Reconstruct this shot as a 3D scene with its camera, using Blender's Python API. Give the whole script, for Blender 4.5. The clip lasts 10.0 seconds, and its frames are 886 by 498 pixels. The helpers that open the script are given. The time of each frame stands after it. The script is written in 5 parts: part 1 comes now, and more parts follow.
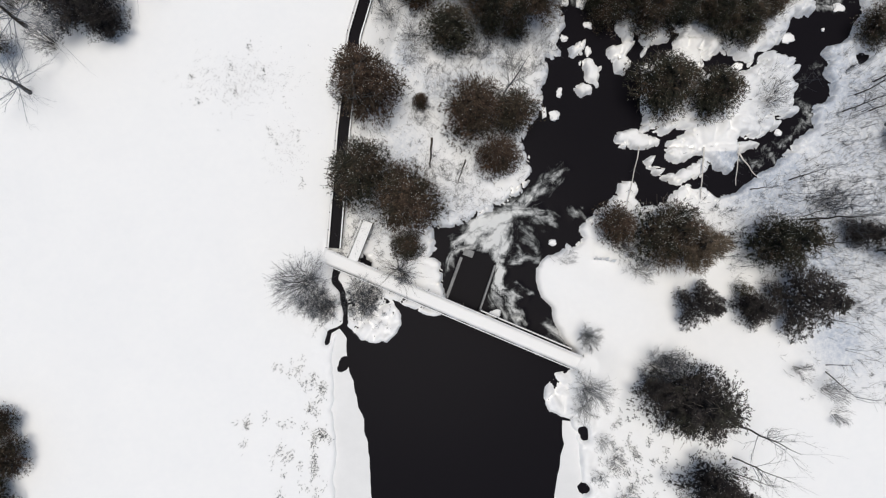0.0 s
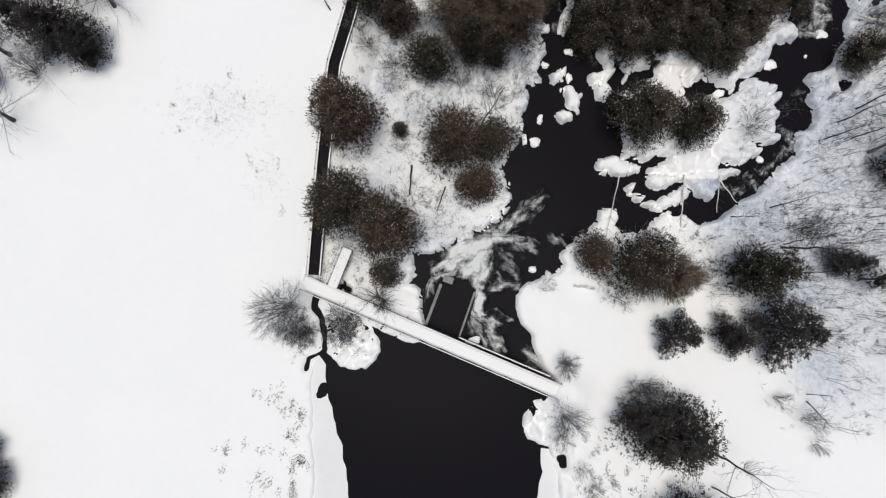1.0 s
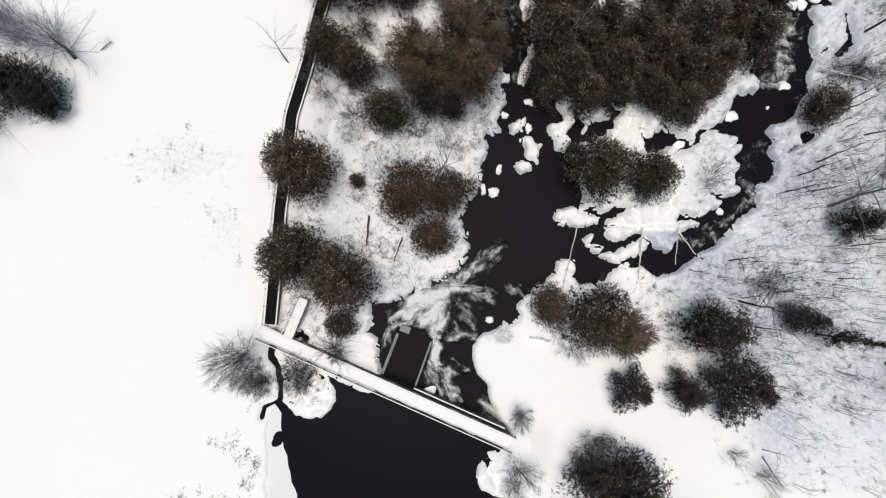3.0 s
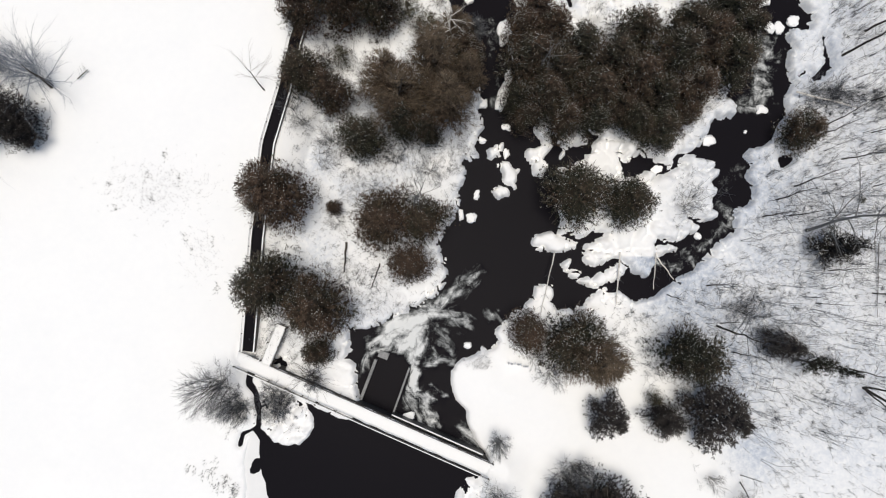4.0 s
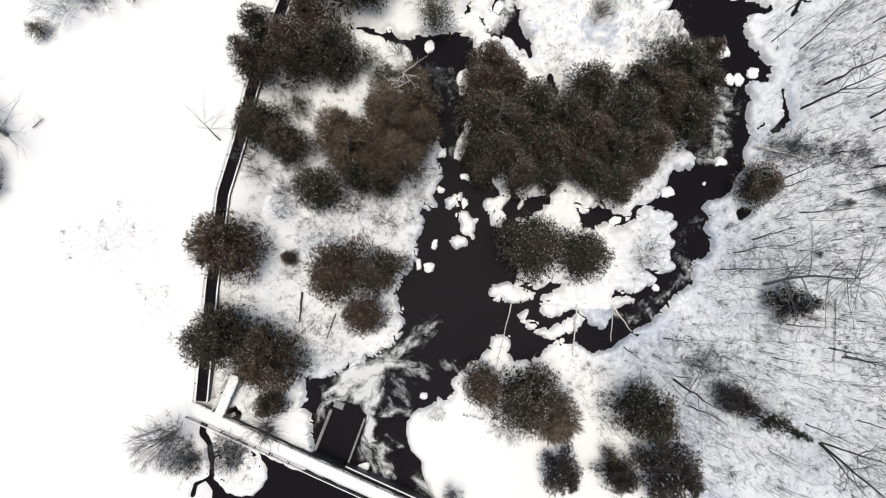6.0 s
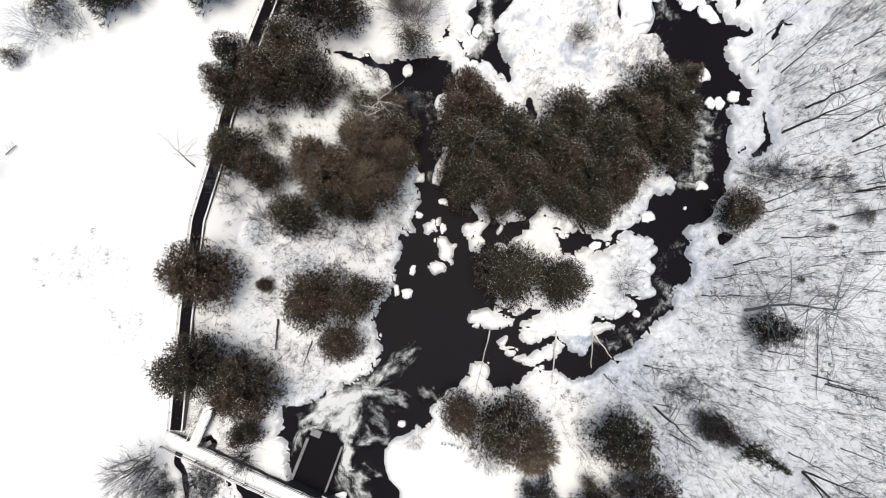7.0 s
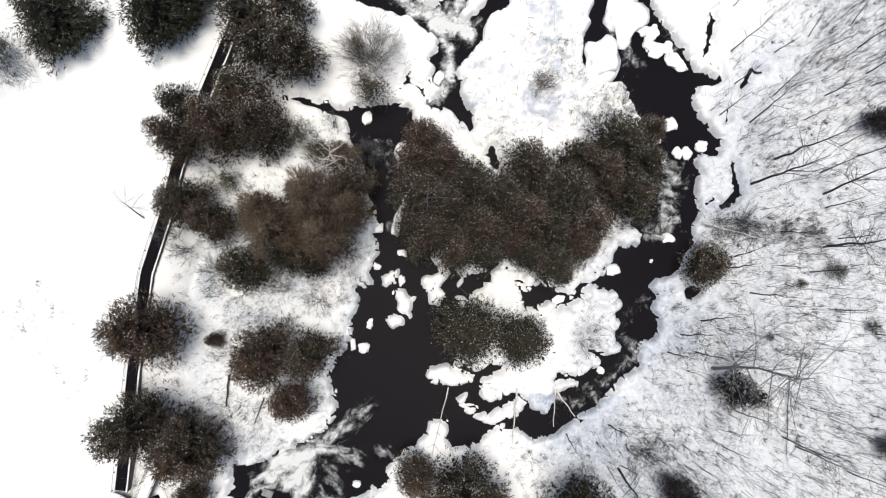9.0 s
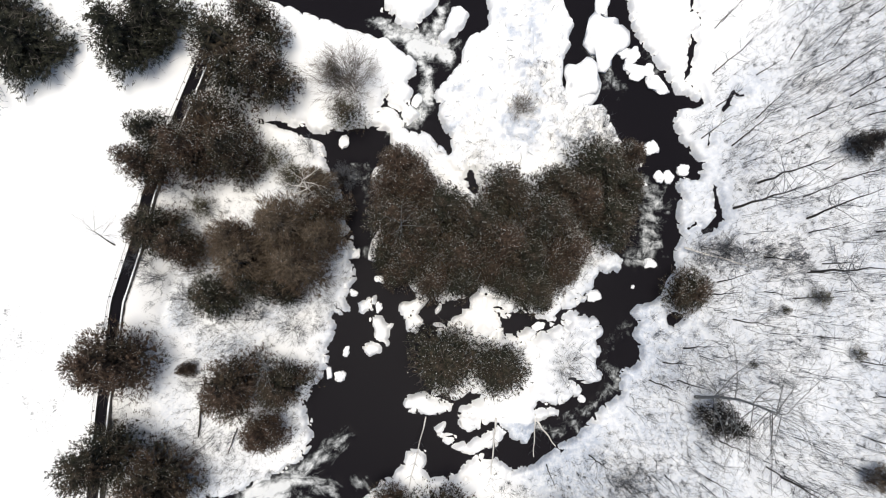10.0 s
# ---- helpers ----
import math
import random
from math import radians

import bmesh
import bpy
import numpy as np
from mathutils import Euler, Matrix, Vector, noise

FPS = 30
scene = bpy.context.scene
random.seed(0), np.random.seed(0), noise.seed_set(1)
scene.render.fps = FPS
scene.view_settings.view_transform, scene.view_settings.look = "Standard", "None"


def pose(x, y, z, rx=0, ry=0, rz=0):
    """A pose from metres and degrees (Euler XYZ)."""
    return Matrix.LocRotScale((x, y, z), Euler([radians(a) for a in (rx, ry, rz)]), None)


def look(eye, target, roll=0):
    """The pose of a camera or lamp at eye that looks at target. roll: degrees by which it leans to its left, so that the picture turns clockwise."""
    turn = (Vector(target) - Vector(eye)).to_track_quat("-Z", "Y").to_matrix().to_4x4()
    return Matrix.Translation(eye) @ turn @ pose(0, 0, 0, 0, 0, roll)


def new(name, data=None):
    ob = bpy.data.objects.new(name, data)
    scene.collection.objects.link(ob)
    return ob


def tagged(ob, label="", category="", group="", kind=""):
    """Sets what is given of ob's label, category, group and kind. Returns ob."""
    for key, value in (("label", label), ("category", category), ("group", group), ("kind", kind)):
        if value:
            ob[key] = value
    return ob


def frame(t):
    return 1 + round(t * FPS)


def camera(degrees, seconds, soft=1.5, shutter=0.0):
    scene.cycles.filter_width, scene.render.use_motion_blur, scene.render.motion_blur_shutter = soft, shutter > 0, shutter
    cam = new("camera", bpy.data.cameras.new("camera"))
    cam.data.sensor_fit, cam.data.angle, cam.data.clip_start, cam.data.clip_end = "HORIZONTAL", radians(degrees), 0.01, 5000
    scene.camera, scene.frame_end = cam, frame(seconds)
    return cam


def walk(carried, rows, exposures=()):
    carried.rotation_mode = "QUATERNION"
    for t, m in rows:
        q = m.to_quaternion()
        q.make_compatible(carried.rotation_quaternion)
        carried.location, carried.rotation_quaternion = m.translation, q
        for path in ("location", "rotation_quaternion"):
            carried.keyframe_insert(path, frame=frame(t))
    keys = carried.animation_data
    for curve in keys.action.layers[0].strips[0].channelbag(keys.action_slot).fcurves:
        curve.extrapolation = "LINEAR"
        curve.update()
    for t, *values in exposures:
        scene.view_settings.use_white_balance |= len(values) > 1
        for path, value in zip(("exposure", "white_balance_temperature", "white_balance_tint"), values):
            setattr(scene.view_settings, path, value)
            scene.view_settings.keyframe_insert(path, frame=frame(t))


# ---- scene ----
cam = camera(72.3, 10.0, soft=1.15)
EXPOSURE = [(0, 0.54, 7110, 9), (2.5, 0.67, 7180, 9), (4.5, 0.76, 7280, 9), (7.5, 0.95, 7260, 9), (10, 1.02, 7220, 9)]
PATH = [
    (0, (-14.099, -17.988, 71.126), (-14.051, -17.919, 69.128), 35.2),
    (0.5, (-12.575, -16.601, 71.305), (-12.539, -16.53, 69.306), 27.4),
    (1, (-10.957, -15.151, 71.475), (-10.932, -15.074, 69.477), 18.6),
    (1.5, (-9.366, -13.687, 71.637), (-9.354, -13.612, 69.638), 10.4),
    (2, (-7.844, -12.186, 71.737), (-7.838, -12.109, 69.738), 5.6),
    (2.5, (-6.43, -10.666, 71.843), (-6.43, -10.592, 69.845), 1.3),
    (4, (-2.362, -6.011, 72.079), (-2.369, -5.938, 70.08), -4.5),
    (4.5, (-1.127, -4.58, 72.153), (-1.137, -4.507, 70.154), -6.0),
    (5, (0.052, -3.217, 72.215), (0.047, -3.14, 70.216), -2.4),
    (5.5, (1.25, -1.902, 72.197), (1.245, -1.82, 70.199), -2.0),
    (7, (5.029, 1.917, 71.448), (5.022, 2.023, 69.451), -2.4),
    (7.5, (6.3, 3.176, 71.095), (6.288, 3.289, 69.098), -4.8),
    (8, (7.53, 4.432, 70.654), (7.516, 4.557, 68.658), -4.8),
    (8.5, (8.672, 5.646, 70.178), (8.655, 5.779, 68.183), -5.6),
    (9, (9.758, 6.799, 69.613), (9.746, 6.945, 67.619), -3.0),
    (9.5, (10.888, 7.936, 69.075), (10.876, 8.091, 67.081), -2.9),
    (10, (12.091, 9.087, 68.577), (12.081, 9.256, 66.584), -1.8),
]
walk(cam, [(t, look(eye, target, roll)) for t, eye, target, roll in PATH], EXPOSURE)

# ---------------------------------------------------------------- light
world = bpy.data.worlds.new("sky")
scene.world = world
world.use_nodes = True
wn = world.node_tree
sky = wn.nodes.new("ShaderNodeTexSky")
sky.sky_type, sky.sun_disc = "NISHITA", False
sky.sun_elevation, sky.sun_rotation = radians(88), radians(270)
sky.air_density, sky.dust_density, sky.ozone_density = 1.0, 1.0, 1.0
wn.links.new(sky.outputs[0], wn.nodes["Background"].inputs[0])
wn.nodes["Background"].inputs[1].default_value = 0.056
sun = new("sun", bpy.data.lights.new("sun", "SUN"))
sun.data.energy, sun.data.angle, sun.data.color = 1.5, radians(30), (1.0, 0.98, 0.95)
sun.matrix_world = look((-3.0, 0.0, 99.9), (0, 0, 0))


# ---------------------------------------------------------------- materials
def material(name, rough=0.8):
    m = bpy.data.materials.new(name)
    m.use_nodes = True
    b = m.node_tree.nodes["Principled BSDF"]
    b.inputs["Roughness"].default_value = rough
    return m, m.node_tree, b


def node(tree, kind, **values):
    n = tree.nodes.new(kind)
    for key, value in values.items():
        n.inputs[key.replace("_", " ")].default_value = value
    return n


def ramp(tree, source, stops):
    r = tree.nodes.new("ShaderNodeValToRGB")
    while len(r.color_ramp.elements) < len(stops):
        r.color_ramp.elements.new(0.5)
    for e, (at, c) in zip(r.color_ramp.elements, stops):
        e.position, e.color = at, (*c, 1)
    tree.links.new(source, r.inputs[0])
    return r.outputs[0]


def bumped(tree, b, source, strength, distance):
    n = node(tree, "ShaderNodeBump", Strength=strength, Distance=distance)
    tree.links.new(source, n.inputs["Height"])
    tree.links.new(n.outputs[0], b.inputs["Normal"])


def grained(name, stops, scale, rough=0.85, bump=0.4, depth=0.05, detail=8.0):
    """A surface whose colour wanders over two scales of noise, with relief."""
    m, tree, b = material(name, rough)
    co = tree.nodes.new("ShaderNodeTexCoord")
    fine = node(tree, "ShaderNodeTexNoise", Scale=scale, Detail=detail, Roughness=0.65)
    broad = node(tree, "ShaderNodeTexNoise", Scale=scale * 0.13, Detail=4.0)
    add = tree.nodes.new("ShaderNodeMath")
    add.operation = "MULTIPLY_ADD"
    for n in (fine, broad):
        tree.links.new(co.outputs["Object"], n.inputs["Vector"])
    add.inputs[1].default_value = 0.5
    half = tree.nodes.new("ShaderNodeMath")
    half.operation = "MULTIPLY"
    half.inputs[1].default_value = 0.5
    tree.links.new(broad.outputs[0], half.inputs[0])
    tree.links.new(fine.outputs[0], add.inputs[0])
    tree.links.new(half.outputs[0], add.inputs[2])
    tree.links.new(ramp(tree, add.outputs[0], stops), b.inputs["Base Color"])
    bumped(tree, b, fine.outputs[0], bump, depth)
    return m


def foliage(name, green, rust, share=0.5):
    """Leaves: every leaf its own tone, boughs that are green or browned, every tree its own cast."""
    m, tree, b = material(name, 0.8)
    geo = tree.nodes.new("ShaderNodeNewGeometry")
    info = tree.nodes.new("ShaderNodeObjectInfo")
    co = tree.nodes.new("ShaderNodeTexCoord")
    clump = node(tree, "ShaderNodeTexNoise", Scale=0.36, Detail=3.0, Roughness=0.6)
    patch = node(tree, "ShaderNodeTexNoise", Scale=2.2, Detail=4.0, Roughness=0.65)
    for n in (clump, patch):
        tree.links.new(co.outputs["Object"], n.inputs["Vector"])

    def weigh(terms, start=0.0):
        total = None
        for source, weight in terms:
            n = tree.nodes.new("ShaderNodeMath")
            n.operation = "MULTIPLY_ADD"
            n.inputs[1].default_value = weight
            tree.links.new(source, n.inputs[0])
            n.inputs[2].default_value = start
            if total:
                tree.links.new(total, n.inputs[2])
            total = n.outputs[0]
        return total

    tone = weigh([(geo.outputs["Random Per Island"], 0.34), (patch.outputs[0], 1.6)], -0.46)
    which = weigh([(clump.outputs[0], 4.2), (info.outputs["Random"], 0.9), (geo.outputs["Random Per Island"], 0.35)], share - 3.2)
    sharp = tree.nodes.new("ShaderNodeClamp")
    tree.links.new(which, sharp.inputs[0])
    mix = tree.nodes.new("ShaderNodeMixRGB")
    tree.links.new(sharp.outputs[0], mix.inputs["Fac"])
    tree.links.new(ramp(tree, tone, green), mix.inputs["Color1"])
    tree.links.new(ramp(tree, tone, rust), mix.inputs["Color2"])
    tree.links.new(mix.outputs[0], b.inputs["Base Color"])
    b.inputs["Specular IOR Level"].default_value = 0.2
    return m


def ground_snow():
    """Clean snow in the open; shade and fine twigs painted in blue-grey where the undergrowth stands."""
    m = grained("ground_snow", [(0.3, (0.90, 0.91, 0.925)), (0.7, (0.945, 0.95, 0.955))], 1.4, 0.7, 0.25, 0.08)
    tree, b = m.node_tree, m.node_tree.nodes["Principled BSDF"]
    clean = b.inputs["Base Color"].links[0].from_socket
    shade_mottle = tree.nodes.new("ShaderNodeAttribute")
    shade_mottle.attribute_name = "shade_mottle"
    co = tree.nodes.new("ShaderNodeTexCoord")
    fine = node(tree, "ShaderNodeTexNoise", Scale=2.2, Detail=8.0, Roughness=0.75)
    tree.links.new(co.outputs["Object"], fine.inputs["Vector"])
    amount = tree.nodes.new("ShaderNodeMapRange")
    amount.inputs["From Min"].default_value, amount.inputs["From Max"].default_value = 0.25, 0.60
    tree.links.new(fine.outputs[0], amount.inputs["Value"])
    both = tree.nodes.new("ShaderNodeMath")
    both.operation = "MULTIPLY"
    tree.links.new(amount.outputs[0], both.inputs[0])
    tree.links.new(shade_mottle.outputs["Fac"], both.inputs[1])
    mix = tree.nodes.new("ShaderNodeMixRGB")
    # blue-grey that puts shade and unresolved twigs into the snow's colour
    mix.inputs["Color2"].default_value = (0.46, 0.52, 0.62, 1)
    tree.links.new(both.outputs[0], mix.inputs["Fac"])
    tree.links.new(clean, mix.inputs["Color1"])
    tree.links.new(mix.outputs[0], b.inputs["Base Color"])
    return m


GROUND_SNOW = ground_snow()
SNOW_CAP = grained("snow_cap", [(0.3, (0.91, 0.92, 0.93)), (0.7, (0.95, 0.955, 0.96))], 3.0, 0.7, 0.2, 0.05)
ICE = grained("snowed_ice", [(0.3, (0.70, 0.71, 0.72)), (0.7, (0.82, 0.825, 0.835))], 0.4, 0.5, 0.1, 0.03)
BARK = grained("bark", [(0.3, (0.022, 0.018, 0.016)), (0.7, (0.075, 0.062, 0.052))], 9.0, 0.9, 0.6, 0.03)
GREY_TWIG = grained("grey_twig", [(0.3, (0.050, 0.055, 0.066)), (0.7, (0.140, 0.148, 0.168))], 6.0, 0.9, 0.2, 0.01)
PALE_TWIG = grained("pale_twig", [(0.3, (0.09, 0.075, 0.065)), (0.7, (0.22, 0.19, 0.17))], 5.0, 0.9, 0.1, 0.01)
FROST_TWIG = grained("frosted_twig", [(0.3, (0.13, 0.145, 0.18)), (0.7, (0.33, 0.36, 0.41))], 5.0, 0.9, 0.1, 0.01)
ASH_BARK = grained("grey_bark", [(0.3, (0.10, 0.105, 0.11)), (0.7, (0.24, 0.245, 0.25))], 5.0, 0.9, 0.3, 0.01)
BIRCH = grained("birch_bark", [(0.3, (0.30, 0.28, 0.26)), (0.55, (0.72, 0.70, 0.67))], 7.0, 0.7, 0.2, 0.01)
WOOD = grained("weathered_wood", [(0.3, (0.05, 0.045, 0.04)), (0.7, (0.16, 0.14, 0.125))], 8.0, 0.85, 0.4, 0.02)
DARK_GREEN = [(0.1, (0.007, 0.0072, 0.0055)), (0.55, (0.026, 0.027, 0.018)), (0.95, (0.090, 0.088, 0.062))]
RUST = [(0.1, (0.011, 0.0085, 0.0065)), (0.55, (0.066, 0.043, 0.030)), (0.95, (0.18, 0.118, 0.086))]
DUSKY = [(0.1, (0.010, 0.009, 0.009)), (0.55, (0.036, 0.031, 0.030)), (0.95, (0.095, 0.083, 0.078))]
OLIVE = [(0.1, (0.020, 0.021, 0.013)), (0.55, (0.070, 0.066, 0.042)), (0.95, (0.18, 0.16, 0.115))]
TAWNY = [(0.1, (0.032, 0.024, 0.018)), (0.55, (0.130, 0.100, 0.070)), (0.95, (0.30, 0.22, 0.165))]
GREEN = foliage("cedar_green", DARK_GREEN, RUST, 0.88)
BROWNED = foliage("browned_cedar", DARK_GREEN, RUST, 1.2)
BROWN_LEAF = foliage("cedar_brown", RUST, TAWNY, 1.4)
OLIVE_LEAF = foliage("olive_cedar", OLIVE, RUST, 0.55)
THIN_LEAF = foliage("sparse_cedar", OLIVE, RUST, 0.35)
DARK_LEAF = foliage("dark_leaf", DUSKY, DARK_GREEN, 0.4)
PINE_LEAF = foliage("pine_green", DARK_GREEN, DUSKY, 0.4)


def water_material():
    m, tree, b = material("dark_water", 0.25)
    b.inputs["IOR"].default_value = 1.33
    b.inputs["Specular IOR Level"].default_value = 0.02
    foam = tree.nodes.new("ShaderNodeAttribute")
    foam.attribute_name = "foam"
    flow = tree.nodes.new("ShaderNodeAttribute")
    flow.attribute_name = "flow"
    co = tree.nodes.new("ShaderNodeTexCoord")
    streak = node(tree, "ShaderNodeTexNoise", Scale=1.0, Detail=5.0, Roughness=0.6, Distortion=0.9)
    tree.links.new(flow.outputs["Vector"], streak.inputs["Vector"])
    churn = node(tree, "ShaderNodeTexNoise", Scale=1.7, Detail=6.0, Roughness=0.7, Distortion=0.8)
    tree.links.new(co.outputs["Object"], churn.inputs["Vector"])
    mix = tree.nodes.new("ShaderNodeMath")
    mix.operation = "MULTIPLY_ADD"
    mix.inputs[1].default_value = 2.0
    tree.links.new(streak.outputs[0], mix.inputs[0])
    tree.links.new(churn.outputs[0], mix.inputs[2])
    less = tree.nodes.new("ShaderNodeMath")
    less.operation = "MULTIPLY_ADD"
    less.inputs[1].default_value = 0.95
    less.inputs[2].default_value = -1.50
    tree.links.new(mix.outputs[0], less.inputs[0])
    total = tree.nodes.new("ShaderNodeMath")
    total.operation = "ADD"
    tree.links.new(less.outputs[0], total.inputs[0])
    tree.links.new(foam.outputs["Fac"], total.inputs[1])
    gate = tree.nodes.new("ShaderNodeMath")
    gate.operation = "MULTIPLY"
    band = tree.nodes.new("ShaderNodeMapRange")
    band.inputs["From Min"].default_value, band.inputs["From Max"].default_value = 0.0, 0.12
    tree.links.new(foam.outputs["Fac"], band.inputs["Value"])
    tree.links.new(total.outputs[0], gate.inputs[0])
    tree.links.new(band.outputs[0], gate.inputs[1])
    tree.links.new(ramp(tree, gate.outputs[0], [(0.20, (0.0105, 0.0096, 0.0122)), (0.38, (0.06, 0.063, 0.065)), (0.60, (0.25, 0.26, 0.265)), (0.95, (0.70, 0.715, 0.72))]), b.inputs["Base Color"])
    tree.links.new(ramp(tree, gate.outputs[0], [(0.2, (0.25,) * 3), (0.5, (0.6,) * 3)]), b.inputs["Roughness"])
    bumped(tree, b, churn.outputs[0], 0.10, 0.05)
    return m


WATER = water_material()


# ---------------------------------------------------------------- helpers for meshes
def raw(name, verts, faces, smooth=False):
    me = bpy.data.meshes.new(name)
    verts, faces = np.asarray(verts, np.float32), np.asarray(faces, np.int32)
    k = faces.shape[1]
    me.vertices.add(len(verts))
    me.vertices.foreach_set("co", verts.ravel())
    me.loops.add(faces.size)
    me.loops.foreach_set("vertex_index", faces.ravel())
    me.polygons.add(len(faces))
    me.polygons.foreach_set("loop_start", np.arange(0, faces.size, k, dtype=np.int32))
    me.polygons.foreach_set("use_smooth", np.full(len(faces), smooth, dtype=bool))
    me.update(calc_edges=True)
    return me


def thing(name, label, category, at=(0, 0, 0), group="", kind="", data=None):
    ob = new(name, data)
    ob.location = at
    return tagged(ob, label, category, group, kind)


def part(name, me, mat, parent, label=""):
    """One mesh under a thing or under a part."""
    if isinstance(me, bmesh.types.BMesh):
        bm, me = me, bpy.data.meshes.new(name)
        bm.to_mesh(me)
        bm.free()
    if mat and not me.materials:
        me.materials.append(mat)
    ob = new(name, me)
    ob.parent = parent
    return tagged(ob, label)


def box(size, at=(0, 0, 0), turn=0.0, bevel=0.0, bm=None):
    bm = bm or bmesh.new()
    m = Matrix.Translation(at) @ Matrix.Rotation(turn, 4, "Z") @ Matrix.Diagonal((*size, 1))
    made = bmesh.ops.create_cube(bm, size=1, matrix=m)
    if bevel:
        edges = list({e for v in made["verts"] for e in v.link_edges})
        bmesh.ops.bevel(bm, geom=edges, offset=bevel, segments=2, affect="EDGES", profile=0.5)
    return bm


class Tubes:
    """Collects tapered tubes into one mesh."""

    def __init__(self, sides=4):
        self.v, self.f, self.k = [], [], sides

    def add(self, points, radii):
        k, start = self.k, len(self.v)
        for i, p in enumerate(points):
            a, b = points[max(i - 1, 0)], points[min(i + 1, len(points) - 1)]
            d = (Vector(b) - Vector(a)).normalized()
            s = d.orthogonal().normalized()
            t = d.cross(s)
            for j in range(k):
                w = 2 * math.pi * j / k
                self.v.append(tuple(Vector(p) + radii[i] * (math.cos(w) * s + math.sin(w) * t)))
            if i:
                q = start + k * (i - 1)
                self.f += [(q + j, q + (j + 1) % k, q + k + (j + 1) % k, q + k + j) for j in range(k)]

    def mesh(self, name):
        return raw(name, self.v, self.f, True)


# ---------------------------------------------------------------- plan, in metres
LOWER_POOL_W = [
    (1.9, 14.2), (1.3, 13.5), (2.2, 11.2), (1.3, 10.5), (1, 9.2), (1.7, 7.9), (0.1, 7.2), (-0.2, 4.8), (-0.5, 3.8), (-0.7, 1.8),
    (-1.8, -0.2), (-2.6, -1.6), (-3, -2.6), (-2.7, -3.9), (-1.8, -5.6), (-2.3, -7.1), (-3, -8.7), (-4.3, -9.7), (-5.6, -10.4),
    (-7.3, -11.2), (-8.9, -12.3), (-10.9, -12.9), (-12.3, -13.2), (-13.8, -13.4), (-13.2, -15.3), (-13.6, -16.6), (-12.5, -17.4),
    (-12.4, -19.6), (-11.9, -21.8)
]
LOWER_POOL_E = [
    (-8.1, -23.7), (-1.3, -26.8), (3, -28.5), (2.9, -27.3), (1.7, -25.8), (1, -24.1), (-0, -22.1), (-0.8, -21.1), (-1.3, -19.4),
    (-1.4, -17.7), (-0.8, -16.7), (1.2, -15.7), (2.2, -14.6), (2.9, -15.2), (3.9, -14.1), (3.5, -13.2), (4.5, -11.9), (5.5,
    -10.8), (6.5, -10.3), (7.8, -8.8), (8.4, -7.4), (9.4, -7.1), (10.3, -7.5), (10.5, -9.3), (11.2, -10.4), (13.2, -10), (14.8,
    -8.6), (16.5, -7.9), (18.5, -8.2), (19.9, -9.1), (21.9, -8.5), (23.9, -7.5), (24.9, -6.4)
]
RIGHT_CHANNEL = [
    (26.9, -5.4), (28.5, -3.7), (29.8, -2.3), (30.8, -1.6), (31.8, -0.2), (32.1, 1.8), (33.6, 2.8), (34.1, 3.9), (33.1, 5.9),
    (33.6, 7.2), (32.9, 8.2), (33.9, 9.2), (35.6, 9.6), (37, 11.3), (38.2, 14), (37.9, 15.3), (38.6, 17), (38.3, 18.7),
    (37.8, 20.7), (38.7, 21.3), (36.5, 23.8), (35.1, 24.9), (32, 24.6), (32, 19.3), (30.8, 15.2), (28.9, 11.9), (29.5, 11.1),
    (27.5, 9.1), (22.1, 9), (15.4, 12.2), (8.6, 12.7), (5, 20.6), (1.8, 20.5)
]
UPPER_POOL = [
    (-3.04, 27.53), (-1.25, 28.24), (0.69, 28.63), (3.3, 28.57), (5.27, 27.95), (5.72, 26.34), (5.29, 23.83), (4.85, 21.85),
    (4.71, 18.59), (4.84, 15.37), (5.72, 12.19), (5.9, 10.19), (3.02, 10.55), (2.77, 12.14), (1.92, 14.04), (1.72, 15.96),
    (0.63, 17.54), (0.05, 20.45), (-1.02, 22.9), (-2.19, 24.45), (-1.94, 26.17)
]
FEEDER = [
    (-10.54, 28.86, 0.15), (-8.13, 28.99, 0.22), (-5.82, 28.45, 0.28), (-4.09, 27.64, 0.3), (-2.39, 27.42, 0.4),
    (-1.09, 27.65, 0.5)
]
NORTH_SLOT = [
    (10.2, 28.9, 1.06), (11.3, 27.5, 0.86), (12, 26.5, 0.46)
]
TREE_SLOT = [
    (14.5, 23.7, 0.2), (14.9, 22.8, 0.4), (15.2, 21.8, 0.53)
]
NE_POOL = [
    (37.5, 25.1, 0.9), (39.2, 24.3, 0.59), (40.7, 24.1, 0.4)
]
NE_CRACK = [
    (40.05, 46.35, 0.16), (40.43, 43.6, 0.16), (40.88, 42.11, 0.14), (40.94, 41.29, 0.13), (40.28, 40.73, 0.16),
    (39.87, 39.15, 0.23), (40.12, 37.8, 0.2), (39.85, 36.44, 0.16), (39.19, 34.88, 0.13), (40.69, 34.38, 0.08),
    (41.14, 33.45, 0.12), (41, 32.51, 0.16)
]
EAST_RAPIDS = [
    (36.6, 24.1, 1.19), (37, 21.6, 1.58), (36.5, 18.5, 1.58), (36, 15.9, 1.45)
]
EAST_RIM = [
    (42.8, 22.7, 0.2), (42.7, 20.8, 0.2), (43.1, 19.5, 0.4), (42, 18.3, 0.4), (41.1, 17.8, 0.26)
]
EAST_NOTCH = [
    (39.5, 17.8, 0.2), (40.4, 18.4, 0.2)
]
BRIDGE_NOTCH = [
    (-22.4, -17, 0.33), (-21.6, -16.8, 0.4), (-20.8, -17.6, 0.2)
]
